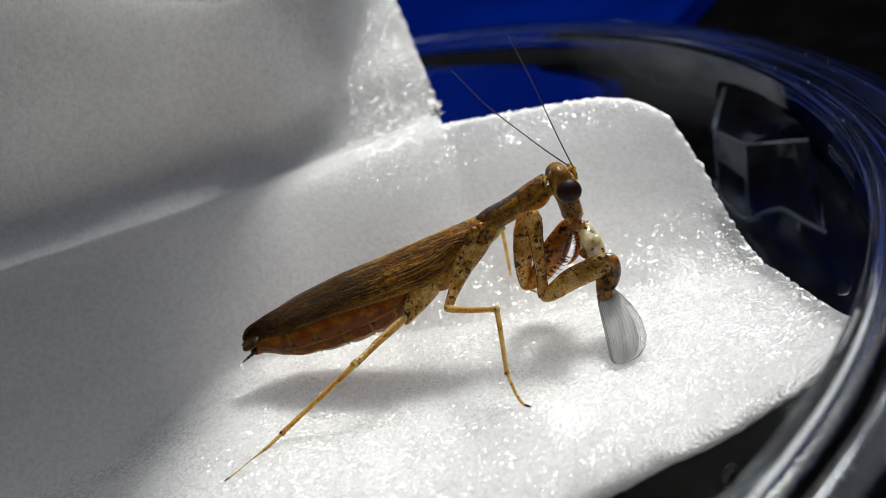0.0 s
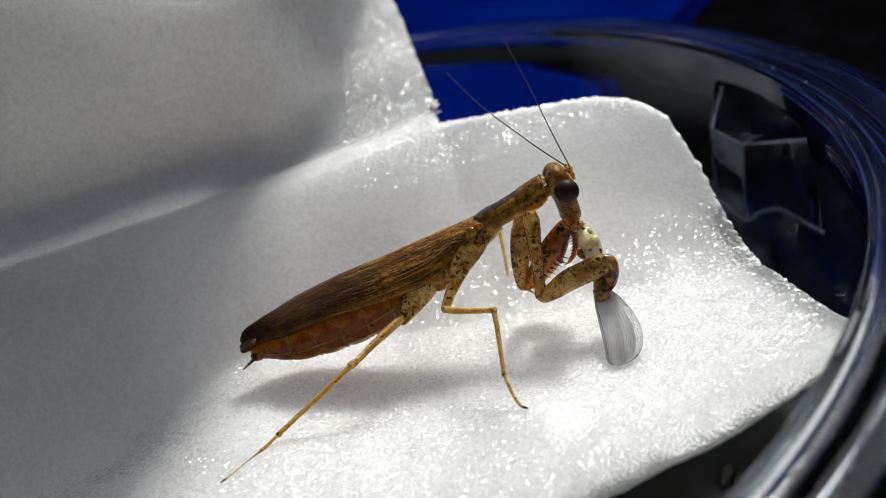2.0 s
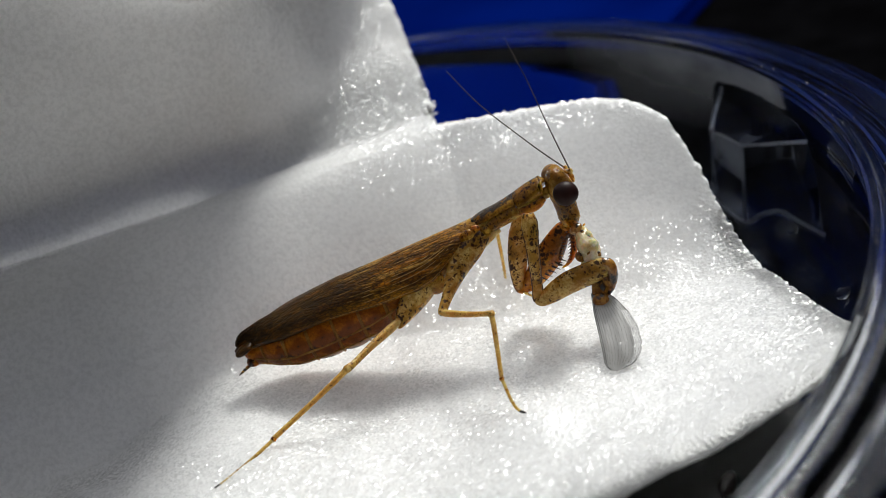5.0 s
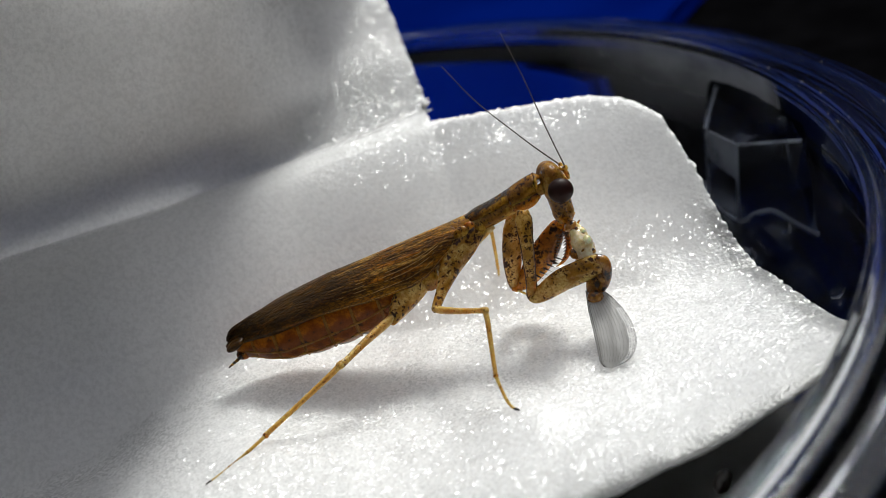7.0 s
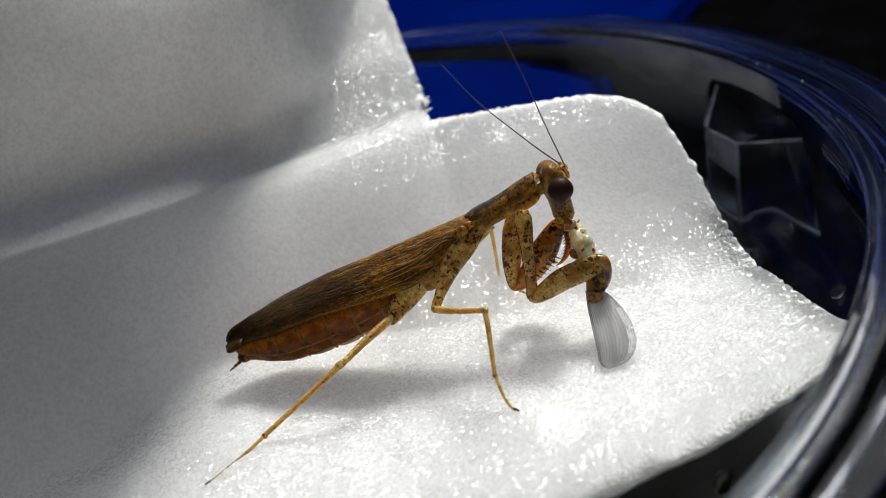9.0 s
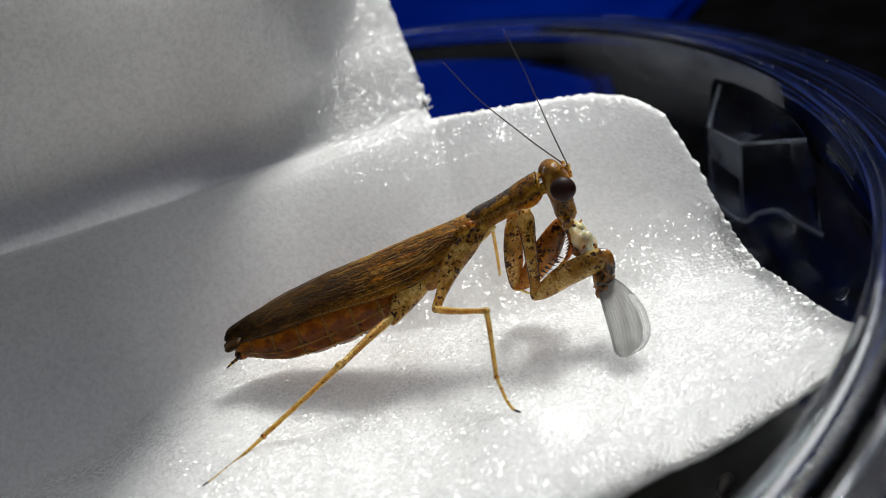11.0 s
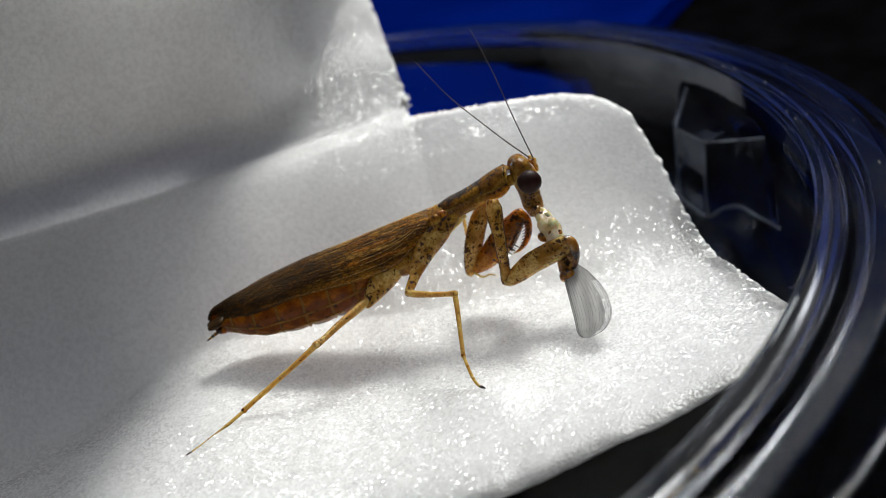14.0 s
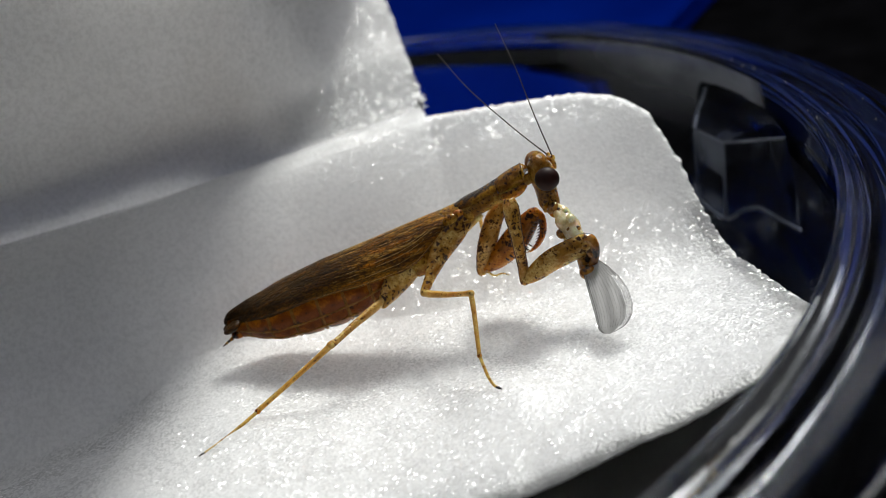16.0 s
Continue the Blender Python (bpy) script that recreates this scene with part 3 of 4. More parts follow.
def blue_lid():
    spot, turn = Vector((-24.2, 195.7, TABLE_Z)), Matrix.Rotation(radians(-35), 4, "Z")
    root = base("plastic_lid", spot)
    for name, w, d, z0, z1, off in (("flange", 212, 155, 0.1, 1.3, 11), ("plate", 210, 153, 1.3, 2.7, 10)):
        bm = bmesh.new()
        bmesh.ops.create_cube(bm, size=1.0, matrix=Matrix.Translation(spot + Vector((0, 0, (z0 + z1) / 2))) @ turn @ Matrix.Diagonal((w, d, z1 - z0, 1)))
        bmesh.ops.bevel(bm, geom=[e for e in bm.edges if abs(e.verts[0].co.z - e.verts[1].co.z) > 0.9], offset=off, segments=10, affect="EDGES")
        bmesh.ops.bevel(bm, geom=[e for e in bm.edges if abs(e.verts[0].co.z - e.verts[1].co.z) < 0.1 and e.calc_face_angle(0) > 0.8], offset=0.4, segments=4, affect="EDGES")
        part(name, bm, BLUE, root, soft=False)
    return tagged(root, "deep blue plastic lid lying on the black table", "lid")


blue_lid()


def oddments():
    # torn shred at the corner of the foam
    bm = bmesh.new()
    for i in range(14):
        p = Vector((0.6 + random.uniform(-0.5, 0.3), 41.2 + random.uniform(-0.8, 0.8), 12.0 + random.uniform(-0.5, 0.9)))
        q = p + Vector((random.uniform(0.2, 0.9), random.uniform(-0.4, 0.4), random.uniform(-0.3, 0.6)))
        spike(bm, p, q, random.uniform(0.1, 0.26), 7)
    tagged(part("foam_shred", bm, FOAM), "tiny torn white foam shred on the sheet's corner", "foam shred")
    # drops where the floor of the dish meets its wall
    for c, r in (((31.3, 15.0, -6.9), (0.75, 0.8, 0.65)), ((32.0, 30.0, -6.9), (0.55, 0.9, 0.5))):
        bm = ball(bmesh.new(), c, *r, None, 28, 18)
        for v in bm.verts:
            v.co += Vector((noise.noise(v.co * 0.9), noise.noise(v.co * 0.9 + Vector((4, 0, 0))), 0)) * 0.25
        tagged(part("water_drop", bm, CLEAR), "clear water drop on the floor of the dish", "drop", "water drops")
    # dark pellet on the floor of the dish
    bm = ball(bmesh.new(), (13.4, -6.4, -7.2), 0.6, 1.35, 0.65, Matrix.Rotation(radians(-35), 3, "Z"))
    for v in bm.verts:
        v.co += Vector((noise.noise(v.co * 1.8), noise.noise(v.co * 1.8 + Vector((4, 0, 0))), 0)) * 0.2
    tagged(part("pellet", bm, DARK), "small dark glossy pellet on the floor of the dish", "pellet")
    # bright flecks of dust on the rim
    bm = bmesh.new()
    for i in range(22):
        a, (r, z) = radians(random.uniform(-28, 12)), random.choice(((70.5, 8.65), (72.2, 7.6), (75.3, 7.65), (75.8, 7.7)))
        r += random.uniform(-0.2, 0.2)
        size = random.uniform(0.03, 0.08)
        m = Matrix.Translation((DISH.x + r * math.cos(a), DISH.y + r * math.sin(a), z)) @ Euler((random.uniform(0, 3), random.uniform(0, 3), random.uniform(0, 3))).to_matrix().to_4x4() @ Matrix.Diagonal((size * random.uniform(1, 3), size, size * 0.5, 1))
        bmesh.ops.create_icosphere(bm, subdivisions=1, radius=1.0, matrix=m)
    tagged(part("dust", bm, DUST), "pale dust flecks on the clear rim", "dust", kind="stuff")


DUST = plain("pale_dust", (0.7, 0.66, 0.58), 0.6)
oddments()

# ---- the mantis ----
MID = 16.3
mantis = tagged(base("mantis", (-8, 12, 0)), "mottled brown praying mantis eating a small insect on foam", "mantis")


TOP = [(-21.9, 5.4), (-21.4, 6.1), (-19.4, 6.77), (-15.5, 7.7), (-11.8, 8.44), (-8.1, 8.84), (-4.4, 9.3), (-1.9, 9.6), (-0.2, 9.75), (0.5, 9.6), (0.9, 9.35)]
EDGE = [(-21.9, 5.2), (-20.6, 5.3), (-18.5, 5.7), (-16.1, 6.0), (-13.8, 6.2), (-11.4, 6.24), (-9.1, 6.1), (-6.7, 6.24), (-5.3, 6.3), (-3.6, 6.7), (-2.4, 7.5), (-0.3, 8.8), (0.9, 9.2)]
BOTTOM = [(-21.1, 4.3), (-20.4, 3.6), (-17.25, 2.5), (-15, 2.15), (-12.55, 2.1), (-10.1, 2.3), (-7.9, 3.0), (-6, 3.8)]


def wing_cover(sign, lift):
    bm = bmesh.new()
    nx, na = 60, 14
    grid = []
    for i in range(nx + 1):
        x = -21.9 + 22.7 * (i / nx) ** 1.0
        zt, ze = lerp_table(TOP, x) + lift, lerp_table(EDGE, x) + lift
        w = 2.75 * smooth(-22.6, -16, x) * (1 - 0.35 * smooth(-6, 1, x) - 0.25 * smooth(-1.5, 1, x)) + 0.12
        row = []
        for j in range(na + 1):
            q = math.pi / 2 * (j / na) * 1.02
            y = MID - sign * (w * math.sin(q) - 0.25)
            z = ze + (zt - ze) * math.cos(q) + 0.03 * noise.noise((x * 1.1, j * 0.7, sign))
            row.append(bm.verts.new((x, y, z)))
        grid.append(row)
    for a, b in zip(grid, grid[1:]):
        for j in range(na):
            bm.faces.new((a[j], b[j], b[j + 1], a[j + 1]))
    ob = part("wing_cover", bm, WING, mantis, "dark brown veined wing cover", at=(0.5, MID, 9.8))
    so = ob.modifiers.new("thickness", "SOLIDIFY")
    so.thickness, so.offset = 0.00012, 0
    return ob


wing_cover(1, 0.06)
wing_cover(-1, 0.0)


def hind_wing():
    """The hind wings, folded under the covers."""
    rows = []
    for i in range(20):
        x = -22.1 + 18 * i / 19
        ze, zt = lerp_table(EDGE, x), lerp_table(TOP, x)
        w = 2.45 * smooth(-23.0, -16.5, x) * (1 - 0.3 * smooth(-8, -4, x)) + 0.1
        rows.append((x, MID, (ze - 0.75 + zt - 0.5) / 2, w, max(0.15, (zt - 0.5 - ze + 0.75) / 2)))
    return part("hind_wing", loft(bmesh.new(), rows, n=28, raw=True), WING, mantis, "folded brown hind wings under the covers", at=(0.5, MID, 9.8))


hind_wing()
part("wing_tip", ball(bmesh.new(), (-21.2, MID - 0.9, 5.15), 0.95, 0.75, 0.38, Matrix.Rotation(radians(-22), 3, "Y")), WING, mantis, "dark rounded wing tip", at=(0.5, MID, 9.8))


def wing_veins():
    for k, (q0, q1, x0, x1) in enumerate([(0.30, 0.02, 0.3, -5.5), (0.33, 0.10, 0.3, -7.5), (0.37, 0.18, 0.3, -9.5), (0.41, 0.28, 0.2, -11), (0.45, 0.38, 0.2, -13), (0.50, 0.50, 0.2, -15), (0.55, 0.60, 0.1, -17), (0.60, 0.70, 0.0, -18.5), (0.68, 0.80, -0.2, -19.5), (0.80, 0.93, -0.5, -20.5), (0.97, 0.995, -1.5, -21)]):
        rows = []
        for i in range(16):
            f = i / 25
            x, q = x0 + (x1 - x0) * f, (q0 + (q1 - q0) * f) * math.pi / 2
            zt, ze = lerp_table(TOP, x) + 0.06, lerp_table(EDGE, x) + 0.06
            w = 2.75 * smooth(-22.6, -16, x) * (1 - 0.35 * smooth(-6, 1, x) - 0.25 * smooth(-1.5, 1, x)) + 0.12
            r = 0.034 * (1 - 0.6 * f) + 0.008
            rows.append((x, MID - (w * 1.01 * math.sin(q) - 0.25), ze + (zt - ze) * 1.01 * math.cos(q), r, r))
        bm = loft(bmesh.new(), rows, n=6, raw=True)
        part("wing_vein", bm, VEIN, mantis)


wing_veins()


def abdomen():
    cuts = [-21.2, -19.6, -17.6, -15.4, -13.0, -10.6, -8.2, -5.4]
    for i, (a, b) in enumerate(zip(cuts, cuts[1:])):
        rows = []
        for j in range(9):
            f = j / 8
            x = a - 0.25 + (b - a + 0.25) * f
            zb, zt = lerp_table(BOTTOM, x), lerp_table(TOP, x) - 0.5
            bulge = 0.93 + 0.09 * math.sin(math.pi * min(1, f * 1.1)) ** 0.5
            w = 2.55 * smooth(-23.2, -17, x) * (1 - 0.12 * smooth(-9, -5, x))
            rows.append((x, MID, (zb + zt) / 2, w * bulge, (zt - zb) / 2 * bulge))
        bm = loft(bmesh.new(), rows, n=32, raw=True)
        seg = part("belly_segment", bm, BELLY, mantis, "russet abdomen segment" if i == 3 else "", at=(a, MID, 5))
        # pale hind margin of the segment and the line along its flank
        x = b - 0.12
        zb, zt = lerp_table(BOTTOM, x), lerp_table(TOP, x) - 0.5
        w = 2.55 * smooth(-23.2, -17, x) * (1 - 0.12 * smooth(-9, -5, x))
        bm = bmesh.new()
        loft(bm, [(x - 0.16, MID, (zb + zt) / 2, w * 0.97, (zt - zb) / 2 * 0.97), (x, MID, (zb + zt) / 2, w * 1.015, (zt - zb) / 2 * 1.015), (x + 0.16, MID, (zb + zt) / 2, w * 0.97, (zt - zb) / 2 * 0.97)], n=32, raw=True)
        part("margin", bm, BELLY_EDGE, seg, at=(a, MID, 5))
    for q in (radians(12), radians(38)):
      rows = []
      for i in range(22):
        x = -20.6 + 14.6 * i / 21
        zb, zt = lerp_table(BOTTOM, x), lerp_table(TOP, x) - 0.5
        w = 2.55 * smooth(-23.2, -17, x) * (1 - 0.12 * smooth(-9, -5, x))
        rows.append((x, MID - w * 1.0 * math.cos(q), (zb + zt) / 2 - (zt - zb) / 2 * math.sin(q), 0.07, 0.11))
      part("flank_ridge", loft(bmesh.new(), rows, n=8, raw=True), BELLY_EDGE, mantis)
    # short banded tail feeler
    pts = spline([(-20.7, 15.6, 4.45, 0.2), (-21.4, 15.4, 4.15, 0.17), (-22.0, 15.3, 3.92, 0.13), (-22.5, 15.2, 3.7, 0.04)], 13)
    for i in range(6):
        a, b, c = pts[2 * i], pts[2 * i + 1], pts[2 * i + 2]
        bm = loft(bmesh.new(), [(*a[:3], a[3] * 0.75, a[3] * 0.75), (*b[:3], b[3] * 1.1, b[3] * 1.1), (*c[:3], c[3] * 0.8, c[3] * 0.8)], n=8, raw=True)
        part("cercus_ring", bm, DARK if i % 2 else LIMB, mantis, "dark ring of the tail feeler" if i % 2 else "tan ring of the tail feeler")
    bm = ball(bmesh.new(), (-20.9, MID - 0.3, 4.2), 0.7, 0.7, 0.5)
    part("tail_plate", bm, BELLY, mantis)


abdomen()


def thorax():
    rows = [(-7.6, MID, 5.9, 1.9, 2.2), (-5.2, MID, 6.6, 2.05, 2.2), (-2.6, MID, 7.7, 1.85, 1.75), (0, MID, 8.7, 1.45, 1.2), (1.9, MID, 9.25, 1.15, 0.95), (3.1, MID, 9.55, 0.95, 0.85)]
    part("thorax", loft(bmesh.new(), rows, n=28, k=28), SKIN, mantis, "mottled tan thorax", at=(0, MID, 8.5))
    # cream ventral edge, its pale colour also painting the sunlit rim
    part("breast_strip", loft(bmesh.new(), [(-2.9, 14.6, 5.5, 0.25, 0.2), (-1.6, 14.9, 6.35, 0.3, 0.34), (0.2, 15.2, 7.35, 0.3, 0.4), (1.9, 15.4, 8.25, 0.3, 0.36), (3.0, 15.5, 8.75, 0.25, 0.25)], n=14, k=24), CREAM, mantis, "cream strip under the breast, pale for its sunlit rim too", at=(0, 15, 7.2))
    # plates of the flank under the wing bases
    for c, r, turn in [((0.2, 15.0, 9.0), (0.85, 0.45, 0.75), -30), ((-1.7, 15.1, 7.3), (1.1, 0.4, 1.2), -32), ((-3.9, 14.55, 6.4), (1.1, 0.45, 1.5), -32), ((1.7, 15.2, 9.0), (0.6, 0.35, 0.6), -30)]:
        part("flank_plate", ball(bmesh.new(), c, *r, Matrix.Rotation(radians(turn), 3, "Y")), SKIN, mantis, at=c)
    for c, r in (((0.9, 15.15, 9.4), 0.5),):
        part("wing_hinge", ball(bmesh.new(), c, r * 1.2, r * 0.8, r, Matrix.Rotation(radians(-35), 3, "Y"), 18, 12), ORANGE, mantis, "amber wing hinge" if r > 0.5 else "", at=c)
    # the two plates of the long first segment
    rows = [(1.2, 16.2, 9.75, 0.8, 0.4), (2.0, 16.2, 10.0, 0.9, 0.46), (3.4, 16.1, 10.38, 0.85, 0.40), (4.6, 16.0, 10.75, 0.95, 0.42), (5.6, 16.0, 11.0, 1.05, 0.45)]
    part("neck_shield", loft(bmesh.new(), rows, n=24, k=24), BACK, mantis, "dark brown saddle-shaped neck shield", at=(3, 16, 10))
    rows = [(4.7, 15.9, 10.55, 0.8, 0.45), (5.2, 15.85, 10.75, 1.15, 0.66), (6.2, 15.7, 11.15, 1.2, 0.72), (7.0, 15.5, 11.45, 1.1, 0.74), (7.3, 15.45, 11.55, 1.05, 0.72), (7.36, 15.4, 11.5, 0.8, 0.5)]
    part("neck_shield", loft(bmesh.new(), rows, n=24, k=24), BACK, mantis, at=(6, 15.8, 10.6))
    part("neck_flange", loft(bmesh.new(), [(4.6, 14.95, 10.1, 0.1, 0.3), (5.6, 14.7, 10.05, 0.16, 0.42), (6.6, 14.55, 10.3, 0.16, 0.42), (7.3, 14.6, 10.7, 0.1, 0.28)], n=10, k=16), ORANGE, mantis, "amber flange of the neck", at=(6, 14.7, 10.2))
    rows = [(1.2, 16.0, 9.0, 0.85, 0.7), (3.4, 15.9, 9.55, 0.95, 0.72), (5.2, 15.7, 10.15, 1.0, 0.72), (6.4, 15.4, 10.6, 0.85, 0.62), (7.2, 15.2, 10.8, 0.55, 0.5), (8.0, 15.0, 11.0, 0.5, 0.5)]
    part("neck", loft(bmesh.new(), rows, n=18, k=26), SKIN, mantis, "amber blotched neck", at=(5, 15.6, 9.8))


thorax()


def neck_relief():
    """The dark keel and the flared collar of the neck shield."""
    keel = [(0.9, 16.2, 9.85, 0.45, 0.22), (2.0, 16.2, 10.12, 0.75, 0.36), (3.4, 16.1, 10.5, 0.72, 0.31), (4.6, 16.0, 10.86, 0.78, 0.33), (5.6, 15.9, 11.2, 0.85, 0.36), (6.6, 15.65, 11.62, 0.85, 0.42), (7.28, 15.5, 11.9, 0.7, 0.4)]
    bm = loft(bmesh.new(), keel, n=20, k=40)
    for v in bm.verts:
        v.co.z += 0.05 * noise.noise(v.co * 2.2)
    part("dorsal_stripe", bm, DORSAL, mantis, "near-black stripe over the neck", at=(4, 16, 10.8))
    rows = []
    for i in range(19):
        q = radians(-20 + 220 * i / 18)
        rows.append((7.22 + 0.14 * math.sin(q), 15.45 - 1.12 * math.cos(q), 11.5 + 0.76 * math.sin(q), 0.11, 0.09))
    part("neck_collar", loft(bmesh.new(), rows, n=8, raw=True, side=(1, 0, 0)), BACK, mantis, "flared collar behind the head", at=(7.2, 15.4, 11.5))
    rows = []
    for i in range(15):
        q = radians(-30 + 240 * i / 14)
        rows.append((4.85, 15.95 - 1.03 * math.cos(q), 10.58 + 0.56 * math.sin(q), 0.08, 0.07))
    part("neck_groove", loft(bmesh.new(), rows, n=8, raw=True, side=(1, 0, 0)), RIDGE, mantis, "dark groove across the neck", at=(4.85, 15.9, 10.6))


neck_relief()

HEAD_AT = (7.9, 15.0, 11.0)


def head():
    bm = bmesh.new()
    cx, cy = 8.75, 14.9
    rows = [(cx - 0.05, cy, 13.0, 0.6, 0.3), (cx - 0.05, cy, 12.7, 1.05, 0.65), (cx - 0.05, cy, 12.0, 1.35, 0.98), (cx + 0.0, cy, 11.2, 1.4, 1.05), (cx + 0.05, cy, 10.3, 1.2, 0.98), (cx + 0.12, cy - 0.05, 9.5, 1.05, 0.95),
            (cx + 0.16, cy - 0.1, 8.7, 0.9, 0.92), (cx + 0.18, cy - 0.2, 8.1, 0.75, 0.86), (cx + 0.15, cy - 0.2, 7.6, 0.45, 0.6)]
    loft(bm, rows, n=28, k=32)
    for v in bm.verts:
        v.co += Vector((noise.noise(v.co * 1.7), noise.noise(v.co * 1.7 + Vector((5, 0, 0))), noise.noise(v.co * 1.7 + Vector((0, 5, 0))))) * 0.07
    hd = part("head", bm, HEAD_SKIN, mantis, "mottled tan triangular head", at=HEAD_AT)
    tilt = Matrix.Rotation(radians(12), 3, "Y")
    part("eye", ball(bmesh.new(), (8.95, 12.95, 11.2), 1.08, 0.92, 1.04, tilt, 40, 28), EYE, hd, "glossy dark maroon compound eye", at=(8.95, 12.95, 11.2))
    part("eye", ball(bmesh.new(), (8.6, 16.35, 11.75), 0.95, 0.85, 1.0, tilt, 40, 28), PALE_EYE, hd, "pale brown compound eye", at=(8.6, 16.35, 11.75))
    part("brow", loft(bmesh.new(), [(9.45, 14.3, 12.65, 0.2, 0.16), (9.75, 14.2, 12.45, 0.26, 0.2), (9.95, 14.2, 12.0, 0.24, 0.2), (10.0, 14.3, 11.5, 0.15, 0.12)], n=10, k=14), LIMB, hd, at=(8.8, 14, 12.7))
    part("face_plate", loft(bmesh.new(), [(9.75, 14.8, 11.6, 0.5, 0.14), (9.85, 14.75, 10.8, 0.62, 0.16), (9.72, 14.7, 10.0, 0.5, 0.15), (9.55, 14.65, 9.2, 0.4, 0.13)], n=12, k=14), LIMB, hd, at=(9.7, 14.7, 10.4))
    for y in (14.3, 15.1):
        part("mandible", loft(bmesh.new(), [(8.75, y, 8.6, 0.36, 0.42), (8.95, y, 7.9, 0.38, 0.44), (9.1, (y + 14.7) / 2, 7.3, 0.3, 0.34), (9.2, 14.7, 6.9, 0.1, 0.12)], n=12, k=14), ORANGE, hd, at=(8.8, y, 8.6))
    for y, d in ((13.9, -0.15), (15.5, 0.1)):
        part("palp", loft(bmesh.new(), [(8.4, y, 8.5, 0.14, 0.14), (8.9, y + d, 7.5, 0.13, 0.13), (9.5, y + d, 7.35, 0.12, 0.12), (9.95, y + d, 7.7, 0.07, 0.07)], n=8, k=16), ORANGE, hd, at=(8.4, y, 8.5))
    for pts, bx in (([(9.93, 14.0, 12.6), (9.45, 14.2, 15.0), (9.05, 14.4, 17.2), (8.35, 14.2, 21.3), (7.45, 14.0, 25.3)], 0), ([(9.7, 15.0, 12.55), (8.2, 15.6, 14.3), (6.87, 16, 16.02), (4.33, 16.4, 19.6), (2.4, 16.8, 23.2)], 1)):
        n = 30
        rows = []
        for i, p in enumerate(spline(pts, n)):
            f = i / (n - 1)
            r = 0.066 * (1 - 0.45 * f) * (1 + 0.10 * (i % 2))
            rows.append((*p, r, r))
        part("antenna", loft(bmesh.new(), rows, n=6, raw=True), HAIR, hd, "thread-thin dark antenna", at=pts[0])
        part("antenna_socket", ball(bmesh.new(), pts[0], 0.2, 0.2, 0.26, None, 12, 8), LIMB, hd, at=pts[0])
    return hd


hd = head()


# forelegs
def coxa(rows, mat, at, label):
    bm = loft(bmesh.new(), rows, n=16, k=26)
    for v in bm.verts:
        v.co += Vector((noise.noise(v.co * 1.5), 0, noise.noise(v.co * 1.5 + Vector((5, 0, 0))))) * 0.06
    ob = part("foreleg_coxa", bm, mat, mantis, label, at=at)
    pts = spline(rows, 22)
    for side in (-1, 1):
        edge = [(p[0] + side * 0.96 * p[4], p[1] - 0.15, p[2] + 0.05 * side, 0.055, 0.055 + 0.03 * (i % 2)) for i, p in enumerate(pts[2:-2])]
        part("edge_ridge", loft(bmesh.new(), edge, n=6, raw=True), RIDGE, ob, "dark toothed edge" if side < 0 else "", at=at)
    return ob


NEAR_HIP, NEAR_ELBOW = (5.5, 13.1, 10.2), (4.45, 12.3, 2.95)
near_coxa = coxa([(5.55, 13.4, 10.3, 0.45, 0.5), (5.35, 13.0, 9.3, 0.6, 0.7), (5.1, 12.7, 7.6, 0.55, 0.56), (4.85, 12.5, 5.8, 0.52, 0.5), (4.6, 12.35, 4.2, 0.44, 0.44), (4.45, 12.3, 3.1, 0.42, 0.5), (4.5, 12.25, 2.6, 0.3, 0.36)], LIMB, NEAR_HIP, "pale spotted foreleg segment")
bm = loft(bmesh.new(), [(4.25, 12.3, 2.95, 0.36, 0.4), (4.7, 12.1, 2.8, 0.48, 0.56), (5.6, 11.9, 3.2, 0.62, 0.85), (7.0, 11.6, 3.85, 0.75, 1.02), (8.6, 11.2, 4.3, 0.75, 1.05), (9.8, 10.9, 4.6, 0.7, 1.0), (10.6, 10.75, 4.75, 0.55, 0.85), (10.95, 10.7, 4.8, 0.25, 0.4)], n=18, k=34)
near_femur = part("foreleg_femur", bm, THIGH, mantis, "spotted grasping foreleg thigh", at=NEAR_ELBOW)
bm = loft(bmesh.new(), [(10.2, 10.6, 5.3, 0.4, 0.4), (10.75, 10.5, 5.0, 0.5, 0.48), (10.85, 10.4, 4.2, 0.46, 0.45), (10.6, 10.4, 3.3, 0.4, 0.4), (10.1, 10.45, 2.6, 0.32, 0.34), (9.5, 10.6, 2.3, 0.2, 0.22), (9.0, 10.8, 2.45, 0.04, 0.04)], n=14, k=30)
part("foreleg_tibia", bm, UMBER, near_femur, "amber hooked foreleg shin", at=(10.5, 10.7, 5.1))
for i in range(7):
    f = i / 6
    a = (10.3 - 3.8 * f, 11.0 + 0.5 * f, 5.15 - 0.75 * f)
    spike(bm := bmesh.new(), a, (a[0] - 0.25, a[1] - 0.35, a[2] + 0.55), 0.08)
    part("spine", bm, DARK, near_femur, at=a)

